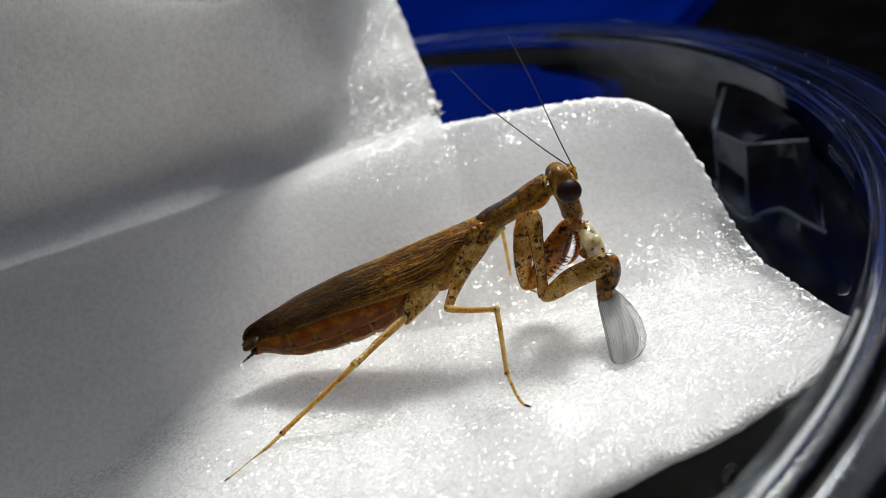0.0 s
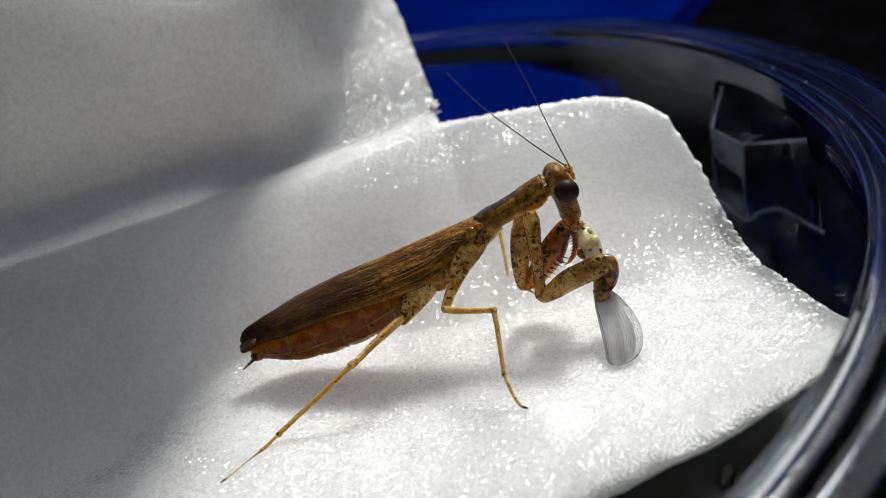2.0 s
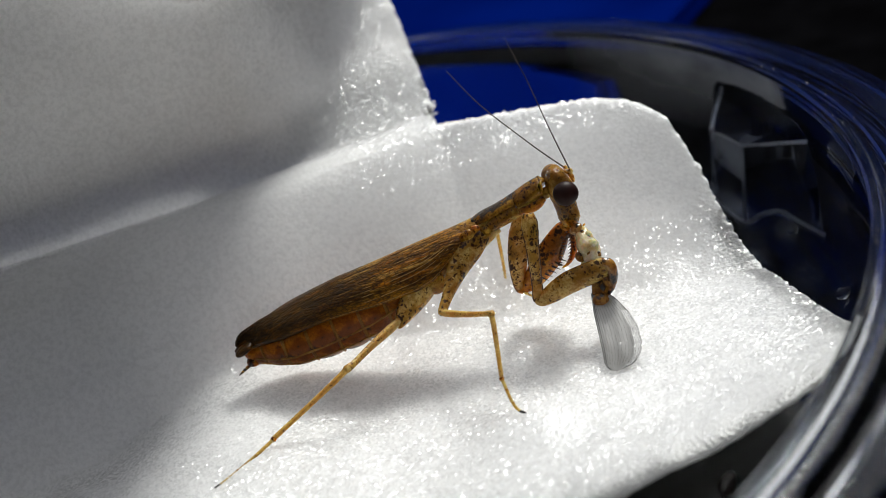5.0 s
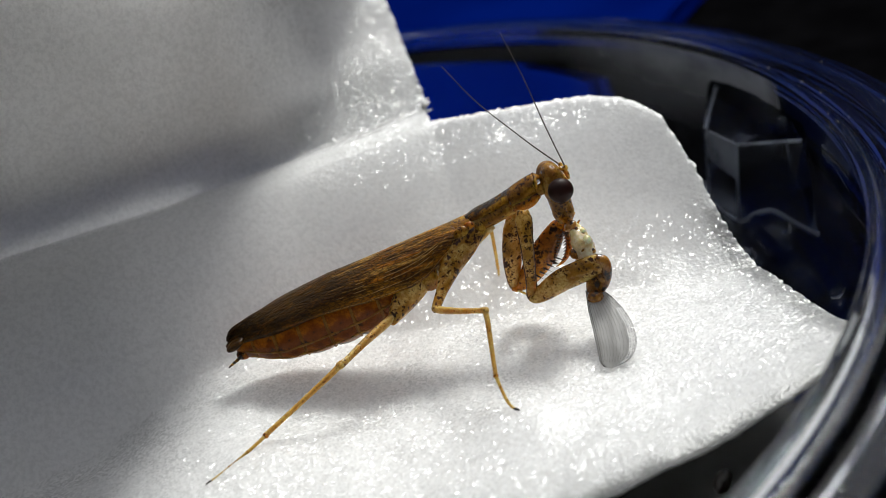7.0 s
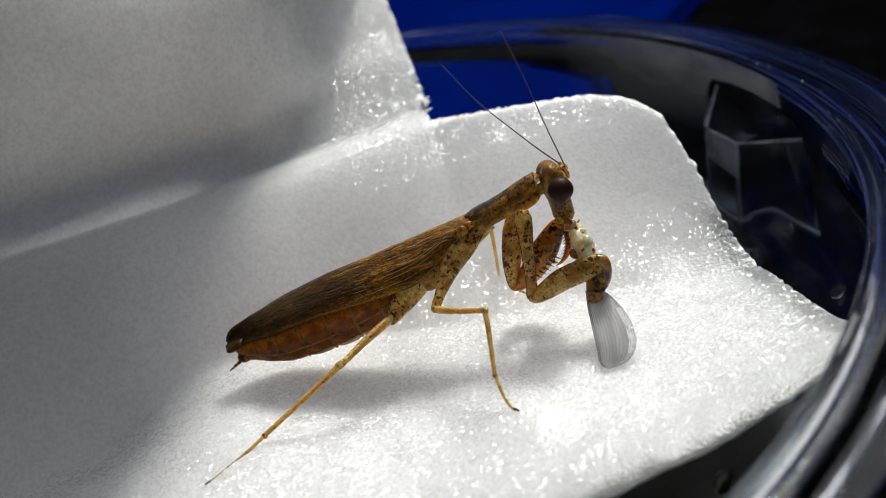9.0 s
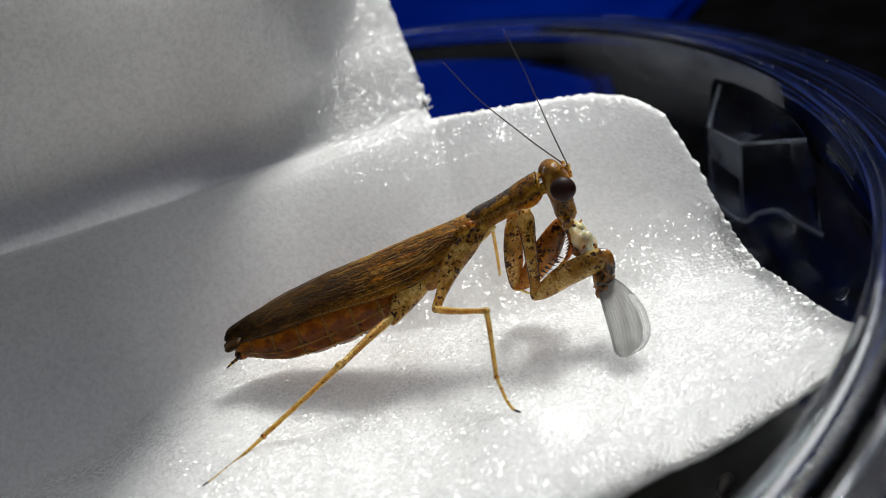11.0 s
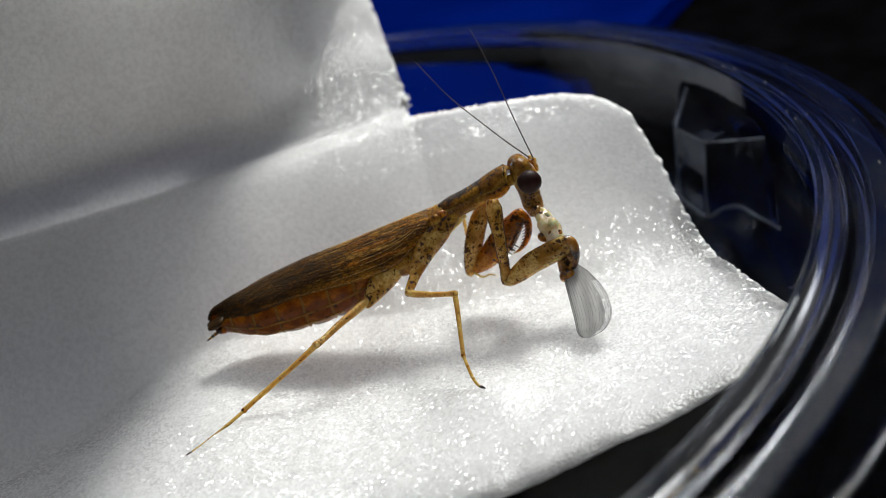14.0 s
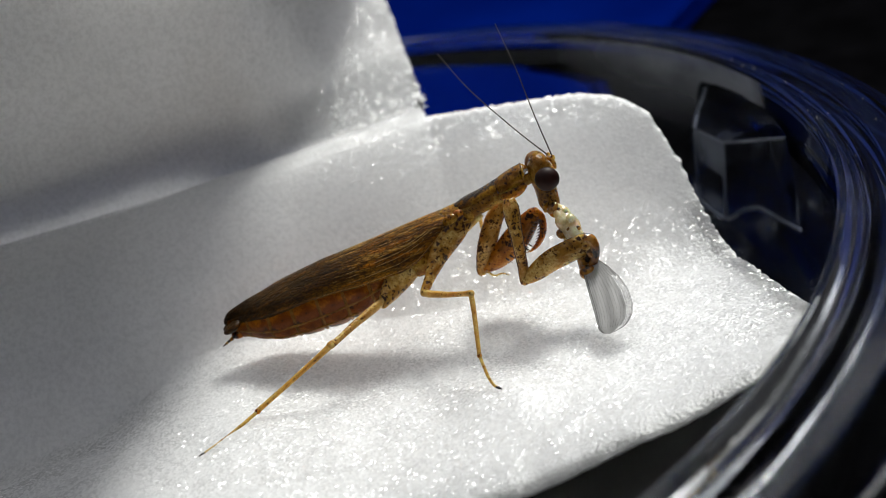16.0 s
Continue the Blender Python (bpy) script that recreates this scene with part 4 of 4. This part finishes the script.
FAR_HIP, FAR_ELBOW = (5.3, 16.9, 9.2), (3.35, 16.6, 2.3)
far_coxa = coxa([(5.3, 16.7, 9.4, 0.45, 0.5), (4.85, 16.8, 8.2, 0.6, 0.72), (4.2, 16.8, 6.4, 0.62, 0.85), (3.75, 16.7, 4.6, 0.58, 0.82), (3.45, 16.65, 3.2, 0.48, 0.62), (3.35, 16.6, 2.3, 0.4, 0.45), (3.5, 16.6, 1.95, 0.25, 0.3)], LIMB, FAR_HIP, "pale spotted foreleg segment")
bm = loft(bmesh.new(), [(3.1, 16.6, 2.3, 0.34, 0.36), (3.7, 16.5, 2.2, 0.45, 0.5), (4.8, 16.3, 3.0, 0.65, 0.95), (6.2, 16.1, 4.5, 0.75, 1.25), (7.4, 15.9, 6.0, 0.7, 1.05), (8.2, 15.7, 7.2, 0.5, 0.6), (8.4, 15.6, 7.6, 0.2, 0.2)], n=18, k=30)
far_femur = part("foreleg_femur", bm, ORANGE, mantis, "amber grasping foreleg thigh with dark spots", at=FAR_ELBOW)
bm = loft(bmesh.new(), [(8.2, 15.4, 7.5, 0.34, 0.34), (8.75, 15.2, 6.8, 0.36, 0.36), (8.8, 15.1, 5.6, 0.3, 0.32), (8.4, 15.1, 4.6, 0.24, 0.26), (7.8, 15.2, 3.9, 0.14, 0.15), (7.2, 15.3, 3.6, 0.03, 0.03)], n=12, k=26)
part("foreleg_tibia", bm, ORANGE, far_femur, "amber toothed foreleg shin", at=(8.2, 15.5, 7.5))
for i in range(11):
    f = i / 10
    a = (8.5 + 0.15 * math.sin(f * 3) - 0.5 * f * f, 15.0, 7.0 - 2.8 * f)
    spike(bm := bmesh.new(), a, (a[0] - 0.36, a[1] - 0.1, a[2] - 0.1), 0.085)
    part("tooth", bm, RIDGE, far_femur, "dark comb tooth" if i == 0 else "", at=a)
    a = (7.95 - 1.0 * f, 15.3, 6.5 - 2.5 * f)
    spike(bm := bmesh.new(), a, (a[0] + 0.4, a[1] - 0.1, a[2] - 0.14), 0.085)
    part("tooth", bm, RIDGE, far_femur, at=a)
for i in range(6):
    f = i / 5
    a = (7.2 - 1.9 * f, 15.4, 4.5 - 1.2 * f)
    spike(bm := bmesh.new(), a, (a[0] + 0.75 - 0.2 * f, a[1] - 0.25, a[2] - 0.45), 0.09)
    part("spine", bm, DARK, far_femur, at=a)


part("foreleg_foot", loft(bmesh.new(), [(3.5, 16.2, 2.0, 0.12, 0.12), (4.2, 15.9, 1.55, 0.09, 0.09), (4.9, 15.7, 1.75, 0.08, 0.08), (5.5, 15.7, 1.5, 0.05, 0.05)], n=8, k=16), LIMB, far_femur, at=(3.5, 16.2, 2.0))


# walking legs
def leg_piece(name, rows, mat, at, label="", n=12, k=20):
    return part(name, loft(bmesh.new(), rows, n=n, k=k), mat, mantis, label, at=at)


leg_piece("leg_coxa", [(1.5, 15.2, 9.0, 0.5, 0.8), (0.2, 14.8, 8.1, 0.6, 1.1), (-1.5, 14.0, 6.9, 0.6, 0.95), (-2.8, 12.5, 5.7, 0.42, 0.52), (-3.7, 11.2, 4.95, 0.36, 0.38), (-3.85, 10.9, 4.85, 0.2, 0.2)], THIGH, (0, 14.3, 8.5), "tan spotted hip of the walking leg")
leg_piece("leg_femur", [(-3.9, 11.1, 5.0, 0.24, 0.26), (-3.3, 10.5, 4.95, 0.3, 0.33), (-1.8, 8.7, 5.25, 0.24, 0.27), (-0.5, 7.1, 5.65, 0.21, 0.24), (0.0, 6.5, 5.8, 0.26, 0.3), (0.15, 6.35, 5.75, 0.15, 0.18)], STRAW, (-3.8, 11, 5), "straw-coloured walking leg thigh")
leg_piece("leg_tibia", [(0.05, 6.5, 5.85, 0.2, 0.24), (-0.05, 5.6, 5.1, 0.2, 0.22), (-0.4, 3.9, 3.4, 0.17, 0.19), (-0.66, 2.6, 2.2, 0.16, 0.18), (-0.7, 2.45, 2.0, 0.19, 0.2)], STRAW, (0, 6.5, 5.8))
leg_piece("leg_foot", [(-0.68, 2.5, 2.1, 0.13, 0.15), (-0.6, 1.8, 1.45, 0.12, 0.13), (-0.45, 0.9, 0.7, 0.12, 0.13), (-0.2, 0.3, 0.25, 0.12, 0.12), (0.1, 0.0, 0.1, 0.1, 0.1)], STRAW, (-0.7, 2.5, 2.1))
leg_piece("leg_claw", [(-0.1, 0.15, 0.17, 0.1, 0.1), (0.1, 0.0, 0.1, 0.11, 0.12), (0.22, -0.1, 0.06, 0.08, 0.08), (0.32, -0.2, 0.0, 0.03, 0.03)], DARK, (-0.4, 0.6, 0.45), "dark claw")

leg_piece("leg_coxa", [(-3.9, 14.9, 6.6, 0.6, 1.2), (-5.2, 14.5, 5.8, 0.75, 1.35), (-6.6, 13.5, 4.9, 0.65, 0.95), (-7.5, 12.6, 4.3, 0.42, 0.46), (-7.75, 12.4, 4.2, 0.2, 0.25)], LIMB, (-5.5, 14.3, 5.7), "tan spotted hip of the walking leg")
leg_piece("leg_femur", [(-7.4, 12.7, 4.55, 0.3, 0.34), (-8.4, 11.7, 4.5, 0.34, 0.4), (-10.2, 10.0, 4.35, 0.28, 0.33), (-11.8, 8.4, 4.15, 0.25, 0.28), (-12.4, 7.9, 4.1, 0.3, 0.34), (-12.6, 7.7, 4.05, 0.15, 0.2)], STRAW, (-7.5, 12.6, 4.5))
leg_piece("leg_tibia", [(-12.35, 7.95, 4.15, 0.26, 0.28), (-13.4, 7.4, 3.75, 0.23, 0.25), (-16.5, 6.2, 2.6, 0.2, 0.22), (-19.4, 5.1, 1.55, 0.2, 0.22), (-19.75, 4.95, 1.4, 0.24, 0.25)], STRAW, (-12.4, 7.9, 4.1))
leg_piece("leg_foot", [(-19.6, 5.0, 1.45, 0.15, 0.15), (-21.2, 3.8, 1.15, 0.13, 0.14), (-22.7, 2.6, 1.0, 0.12, 0.12), (-23.8, 1.6, 1.0, 0.12, 0.12), (-24.3, 1.15, 1.02, 0.1, 0.1)], STRAW, (-19.6, 5, 1.4))
leg_piece("leg_claw", [(-24.2, 1.22, 1.03, 0.09, 0.09), (-24.45, 1.05, 1.04, 0.1, 0.11), (-24.65, 0.9, 1.0, 0.08, 0.08), (-24.85, 0.75, 0.93, 0.03, 0.03)], DARK, (-23.3, 2, 1), "dark claw")

leg_piece("leg_tibia", [(2.9, 18.3, 7.8, 0.17, 0.18), (2.85, 19.3, 5.8, 0.15, 0.16), (2.78, 20.4, 3.7, 0.14, 0.15), (2.7, 21.4, 1.9, 0.13, 0.14)], STRAW, (2.9, 18, 8))
leg_piece("leg_foot", [(2.7, 21.4, 1.9, 0.12, 0.12), (2.65, 22.0, 1.0, 0.11, 0.11), (2.6, 22.6, 0.2, 0.1, 0.1)], STRAW, (2.7, 21.4, 1.9))

for c, r in (((-12.5, 7.82, 4.1), 0.37), ((-19.68, 4.97, 1.43), 0.27), ((0.05, 6.45, 5.8), 0.33), ((-0.68, 2.5, 2.06), 0.22), ((-21.3, 3.75, 1.13), 0.17), ((-22.8, 2.5, 1.0), 0.15), ((-0.58, 1.7, 1.38), 0.15), ((-0.4, 0.8, 0.62), 0.14)):
    part("leg_joint", ball(bmesh.new(), c, r, r, r * 0.9, None, 14, 10), STRAW if r > 0.3 else ORANGE, mantis, at=c)

# ---- the prey ----
PREY_AT, PREY_WING_AT = (9.6, 12.0, 5.6), (9.1, 10.8, 2.3)
prey = tagged(base("prey_insect", PREY_AT), "half-eaten pale insect with one clear wing in the forelegs", "insect")
bm = loft(bmesh.new(), [(9.15, 13.6, 7.5, 0.4, 0.4), (9.4, 13.0, 6.9, 0.75, 0.7), (9.65, 12.4, 6.2, 0.85, 0.85), (9.85, 11.9, 5.4, 0.8, 0.8), (9.9, 11.6, 4.6, 0.7, 0.75), (9.85, 11.4, 3.8, 0.6, 0.6)], n=18, k=24)
for v in bm.verts:
    v.co += Vector((noise.noise(v.co * 1.4), noise.noise(v.co * 1.4 + Vector((5, 0, 0))), noise.noise(v.co * 1.4 + Vector((0, 5, 0))))) * 0.36
part("chest", bm, FLESH, prey, "wet cream-white chewed flesh", at=PREY_AT)
bm = loft(bmesh.new(), [(9.85, 11.4, 4.4, 0.5, 0.55), (9.8, 11.1, 3.4, 0.6, 0.75), (9.5, 10.9, 2.5, 0.55, 0.7), (9.3, 10.75, 1.9, 0.42, 0.5), (9.25, 10.7, 1.7, 0.2, 0.2)], n=16, k=20)
part("belly", bm, UMBER, prey, "amber insect abdomen", at=PREY_AT)
part("tail_end", ball(bmesh.new(), (9.3, 9.95, 2.25), 0.72, 0.6, 0.62, None, 18, 12), UMBER, prey, "amber rounded tip of the abdomen", at=(9.3, 9.95, 2.25))
for c, r in (((9.0, 12.2, 4.75), 0.36), ((9.9, 12.7, 7.1), 0.28), ((10.3, 12.2, 6.3), 0.25), ((9.3, 13.2, 7.35), 0.26)):
    part("morsel", ball(bmesh.new(), c, r, r * 0.9, r * 1.1, None, 14, 10), FLESH, prey, at=c)


for c, r in (((9.35, 13.0, 7.3), 0.34), ((9.75, 12.5, 6.9), 0.3), ((9.0, 12.6, 6.6), 0.3), ((10.15, 11.6, 5.6), 0.32), ((9.5, 11.7, 5.9), 0.26)):
    part("gristle", ball(bmesh.new(), c, r, r * 0.8, r * 0.9, None, 14, 10), UMBER, prey, "amber chewed skin" if r > 0.33 else "", at=c)


for c, r, m in (((9.05, 13.1, 7.75), (0.62, 0.5, 0.36), UMBER), ((9.95, 12.0, 6.55), (0.5, 0.45, 0.42), FLESH), ((8.75, 12.2, 5.55), (0.42, 0.4, 0.5), UMBER), ((10.35, 10.5, 3.4), (0.4, 0.45, 0.7), UMBER), ((9.75, 10.2, 1.75), (0.5, 0.4, 0.4), FLESH)):
    part("scrap", ball(bmesh.new(), c, *r, Matrix.Rotation(radians(-25), 3, "Y"), 18, 12), m, prey, at=c)


def prey_wing():
    o, tip, side = Vector((9.05, 10.8, 2.6)), Vector((7.45, 3.4, -0.75)), Vector((10.7, 5.6, 0.1))
    u = tip - o
    v = side - o
    v = (v - u * v.dot(u) / u.dot(u))
    v.normalize()
    L = u.length
    u.normalize()
    n = u.cross(v)
    left = [(0, -0.35), (0.25, -0.35), (0.5, -0.2), (0.75, -0.05), (0.92, 0.0), (0.97, 0.15), (1, 0.45)]
    right = [(0, 0.95), (0.12, 1.7), (0.3, 2.5), (0.5, 3.05), (0.7, 3.2), (0.84, 2.95), (0.93, 2.35), (0.98, 1.5), (1, 0.9)]
    bm = bmesh.new()
    nu, nv = 40, 16
    grid = []

    def place(f, g):
        a, b = lerp_table(left, f), lerp_table(right, f)
        w = a + (b - a) * g
        return o + u * (L * f) + v * w + n * (0.25 * math.sin(f * 2.4) + 0.10 * math.sin(w * 5) * f)

    for i in range(nu + 1):
        grid.append([bm.verts.new(place(i / nu, j / nv)) for j in range(nv + 1)])
    for i, (a, b) in enumerate(zip(grid, grid[1:])):
        for j in range(nv - (3 if i > 10 else 0)):
            bm.faces.new((a[j], b[j], b[j + 1], a[j + 1]))
    ob = part("wing", bm, MEMBRANE, prey, "clear veined wing", at=PREY_WING_AT)
    bm = bmesh.new()
    rows = [[bm.verts.new(place(i / nu, 1 - (3 - j) / nv)) for j in range(4)] for i in range(11, nu + 1)]
    for a, b in zip(rows, rows[1:]):
        for j in range(3):
            bm.faces.new((a[j], b[j], b[j + 1], a[j + 1]))
    part("wing_margin", bm, MARGIN, ob, "thin clearer margin of the wing", at=PREY_WING_AT)
    for g in (0.0, 0.05, 0.10, 0.16, 0.23, 0.31, 0.40, 0.49, 0.58, 0.67, 0.76, 0.85, 0.93, 0.97, 1.0):
        rows = []
        for i in range(24):
            f = i / 23 * (0.99 if g < 0.1 or g > 0.95 else 0.93)
            p = place(f, g)
            r = 0.032 if g in (0.0, 0.05) else 0.014 if g > 0.95 else 0.006
            rows.append((*p, r, r))
        part("vein", loft(bmesh.new(), rows, n=5, raw=True), DARK_VEIN, ob, at=PREY_WING_AT)
    return ob


DARK_VEIN = plain("grey_vein", (0.10, 0.095, 0.09), 0.6)
pw = prey_wing()


def motions():
    # seconds, shift along x and z in millimetres, turn about y in degrees
    head_rows = [(0, -0.01, 0.02, -0.1), (1, 0.00, 0.02, -1.1), (2, -0.01, 0.02, -1.4), (3, 0.03, 0.02, -1.1), (4, 0.03, 0.02, -0.6), (6.5, 0.04, -0.03, -0.3), (7.5, 0.04, 0.02, -0.3), (9, 0.06, 0.02, -0.0), (11.5, 0.05, 0.05, -0.1), (12, 0.02, 0.04, -1.2), (12.5, -0.02, 0.06, -1.0), (13, 0.04, 0.01, 0.2), (13.5, 0.04, -0.01, 1.0), (14, 0.08, -0.10, -0.6), (14.5, 0.04, -0.10, 0.6), (15, -0.04, 0.09, -1.0), (15.5, 0.05, -0.10, 0.5), (16, 0.13, 0.09, 1.8)]
    femur_rows = [(0, 0.06, -0.04, -1.4), (1, 0.08, -0.04, -1.2), (2, 0.08, -0.04, -1.1), (3, 0.02, -0.03, -0.4), (4, 0.02, -0.03, -0.1), (6.5, 0.02, -0.04, -0.8), (7.5, 0.03, -0.04, -1.1), (9, 0.03, -0.04, -1.1), (11.5, 0.47, 0.29, -5.2), (12, 0.75, 0.23, -7.8), (12.5, 0.79, 0.33, -6.6), (13, 0.54, 0.20, -4.0), (13.5, 0.26, 0.15, -5.0), (14, 0.51, 0.08, -5.5), (14.5, 0.74, 0.10, -7.6), (15, 1.41, 0.45, -9.3), (15.5, 1.57, 0.52, -8.8), (16, 0.68, 0.31, -4.2)]
    coxa_rows = [(0, 0.00, 0.00, -0.5), (1, 0.00, 0.00, -0.6), (2, 0.00, 0.00, -0.6), (3, 0.00, 0.00, -0.2), (4, 0.00, 0.00, -0.2), (6.5, 0.00, 0.00, -0.2), (7.5, 0.00, 0.00, -0.3), (9, 0.00, 0.00, -0.3), (11.5, 0.00, 0.00, -3.5), (12, 0.00, 0.00, -5.8), (12.5, 0.00, 0.00, -6.1), (13, 0.00, 0.00, -4.1), (13.5, 0.00, 0.00, -1.9), (14, 0.00, 0.00, -4.0), (14.5, 0.00, 0.00, -5.7), (15, 0.00, 0.00, -11.2), (15.5, 0.00, 0.00, -12.7), (16, 0.00, 0.00, -5.2)]
    far_coxa_rows = [(0, 0.00, 0.00, -1.2), (1, 0.00, 0.00, -1.2), (2, 0.00, 0.00, -1.1), (3, 0.00, 0.00, -0.6), (4, 0.00, 0.00, -0.5), (6.5, 0.00, 0.00, -1.3), (7.5, 0.00, 0.00, -1.3), (9, 0.00, 0.00, -1.0), (11.5, 0.00, 0.00, -1.6), (12, 0.00, 0.00, -0.5), (12.5, 0.00, 0.00, 4.5), (13, 0.00, 0.00, 8.8), (13.5, 0.00, 0.00, 9.7), (14, 0.00, 0.00, 10.1), (14.5, 0.00, 0.00, 10.7), (15, 0.00, 0.00, 9.7), (15.5, 0.00, 0.00, 11.8), (16, 0.00, 0.00, 13.9)]
    far_femur_rows = [(0, 0.13, -0.07, -0.0), (1, 0.13, -0.08, -0.0), (2, 0.12, -0.07, -0.0), (3, 0.08, 0.00, -0.0), (4, 0.07, 0.00, -0.0), (6.5, 0.13, -0.14, -0.0), (7.5, 0.13, -0.14, -0.0), (9, 0.11, -0.09, -0.0), (11.5, 0.20, -0.02, -0.0), (12, 0.08, 0.08, -0.0), (12.5, -0.46, 0.36, 3.0), (13, -0.94, 0.58, 6.1), (13.5, -1.03, 0.65, 6.7), (14, -1.03, 0.74, 6.7), (14.5, -1.09, 0.79, 7.1), (15, -0.97, 0.77, 6.3), (15.5, -1.18, 0.90, 7.7), (16, -1.36, 1.08, 8.8)]
    prey_rows = [(0, 0.03, 0.05, 0.0), (1, 0.07, 0.05, 0.0), (2, 0.06, 0.05, 0.5), (3, 0.04, 0.05, 0.7), (4, 0.03, 0.02, 0.9), (6.5, -0.00, 0.05, -0.2), (7.5, 0.02, 0.05, 0.0), (9, 0.02, 0.04, 0.0), (11.5, 0.08, 0.67, -13.6), (12, 0.27, 0.89, -16.1), (12.5, 0.35, 0.86, -14.8), (13, 0.29, 0.42, -12.2), (13.5, 0.00, 0.61, -9.7), (14, 0.19, 0.62, -9.1), (14.5, 0.35, 0.89, -12.2), (15, 0.92, 1.58, -17.8), (15.5, 1.05, 1.68, -17.4), (16, 0.33, 0.88, -11.2)]
    wing_rows = [(0, 0.14, 0.00, -0.6), (1, 0.09, -0.00, -0.6), (2, 0.09, -0.01, -1.1), (3, 0.04, -0.01, -1.3), (4, 0.07, -0.03, -0.9), (6.5, 0.06, -0.01, -0.8), (7.5, 0.06, -0.01, -0.9), (9, 0.06, -0.01, -0.4), (11.5, 0.56, 0.48, 4.5), (12, 0.56, 0.37, 3.5), (12.5, 0.56, 0.36, 4.5), (13, 0.56, 0.40, 5.6), (13.5, 0.52, 0.17, 2.7), (14, 0.54, 0.14, 3.3), (14.5, 0.54, 0.07, 2.8), (15, 0.52, 0.21, -1.8), (15.5, 0.51, 0.21, -2.0), (16, 0.55, 0.23, 3.7)]

    chew = [(0, 0, 0, 0), (0.5, 0, 0, 5), (1, 0, 0, -3), (1.5, 0, 0, 9), (2, 0, 0, 8), (2.5, 0, 0, 0), (3, 0, 0, -3), (3.5, 0, 0, 2), (4, 0, 0, -2), (6.5, 0, 0, 3), (7, 0, 0, -2), (7.5, 0, 0, 3), (8, 0, 0, -2),
            (8.5, 0, 0, 3), (9, 0, 0, -2), (11.5, 0, 0, 0), (12, 0, 0, 3), (12.5, 0, 0, -2), (13, 0, 0, 2), (13.5, 0, 0, -2), (14, 0, 0, 2), (14.5, 0, 0, -2), (15, 0, 0, 3), (15.5, 0, 0, 0), (16, 0, 0, 2)]
    # the breathing abdomen and the wing covers on it: seconds, belly and wing turn in degrees
    breath = [(0, 0, 0), (0.5, -1.9, -0.2), (1, -1.1, -0.4), (1.5, -0.1, 0.3), (2, -2.6, -0.5), (2.5, 0.3, 0.4), (3, -3.4, -0.6), (3.5, -0.1, 0.1), (4, -4.2, -0.7), (4.5, -0.8, -0.2), (5, -3.4, -0.7), (5.5, -0.6, -0.2), (6, -1, -0.3),
              (6.5, -2.5, -0.8), (7, -2.0, -0.4), (7.5, -3.4, -0.6), (8, -1.0, 0), (8.5, -0.6, 0.1), (9, -3.2, -0.6), (9.5, -0.6, 0), (10, -2.6, -0.5), (10.5, 0, 0), (11, -2.2, -0.5), (11.5, 1.0, 0.2), (12, -2.4, -0.8), (12.5, 0.4, -0.3),
              (13, -1.9, -0.7), (13.5, -1.3, -0.5), (14, 0.6, 0.2), (14.5, -2.5, -0.7), (15, 0.2, -0.4), (15.5, -2.3, -0.7), (16, -1.1, -0.8)]
    for ob in mantis.children:
        soft = ob.name.startswith(("belly_segment", "flank_ridge", "cercus_ring", "tail_plate"))
        if soft or ob.name.startswith(("wing_cover", "wing_vein", "hind_wing", "wing_tip")):
            hinge = Vector((-6.0, MID, 6.5)) if soft else Vector((0.5, MID, 9.8))
            rows = []
            for t, belly, wing in breath:
                q = belly if soft else wing
                p = hinge + Matrix.Rotation(radians(q), 3, "Y") @ (ORIGIN[ob] - hinge) - ORIGIN[mantis]
                rows.append((t, pose(p.x * S, p.y * S, p.z * S, 0, q, 0)))
            walk(ob, rows)
    for ob, rows in [(hd, head_rows), (near_femur, femur_rows), (near_coxa, coxa_rows), (far_coxa, far_coxa_rows), (far_femur, far_femur_rows), (prey, prey_rows), (pw, wing_rows),
                     *[(o, chew) for o in hd.children if o.name.startswith(("mandible", "palp"))]]:
        o = ORIGIN[ob] - (ORIGIN[ob.parent] if ob.parent else Vector())
        walk(ob, [(t, pose((o.x + dx) * S, o.y * S, (o.z + dz) * S, 0, turn, 0)) for t, dx, dz, turn in rows])


motions()
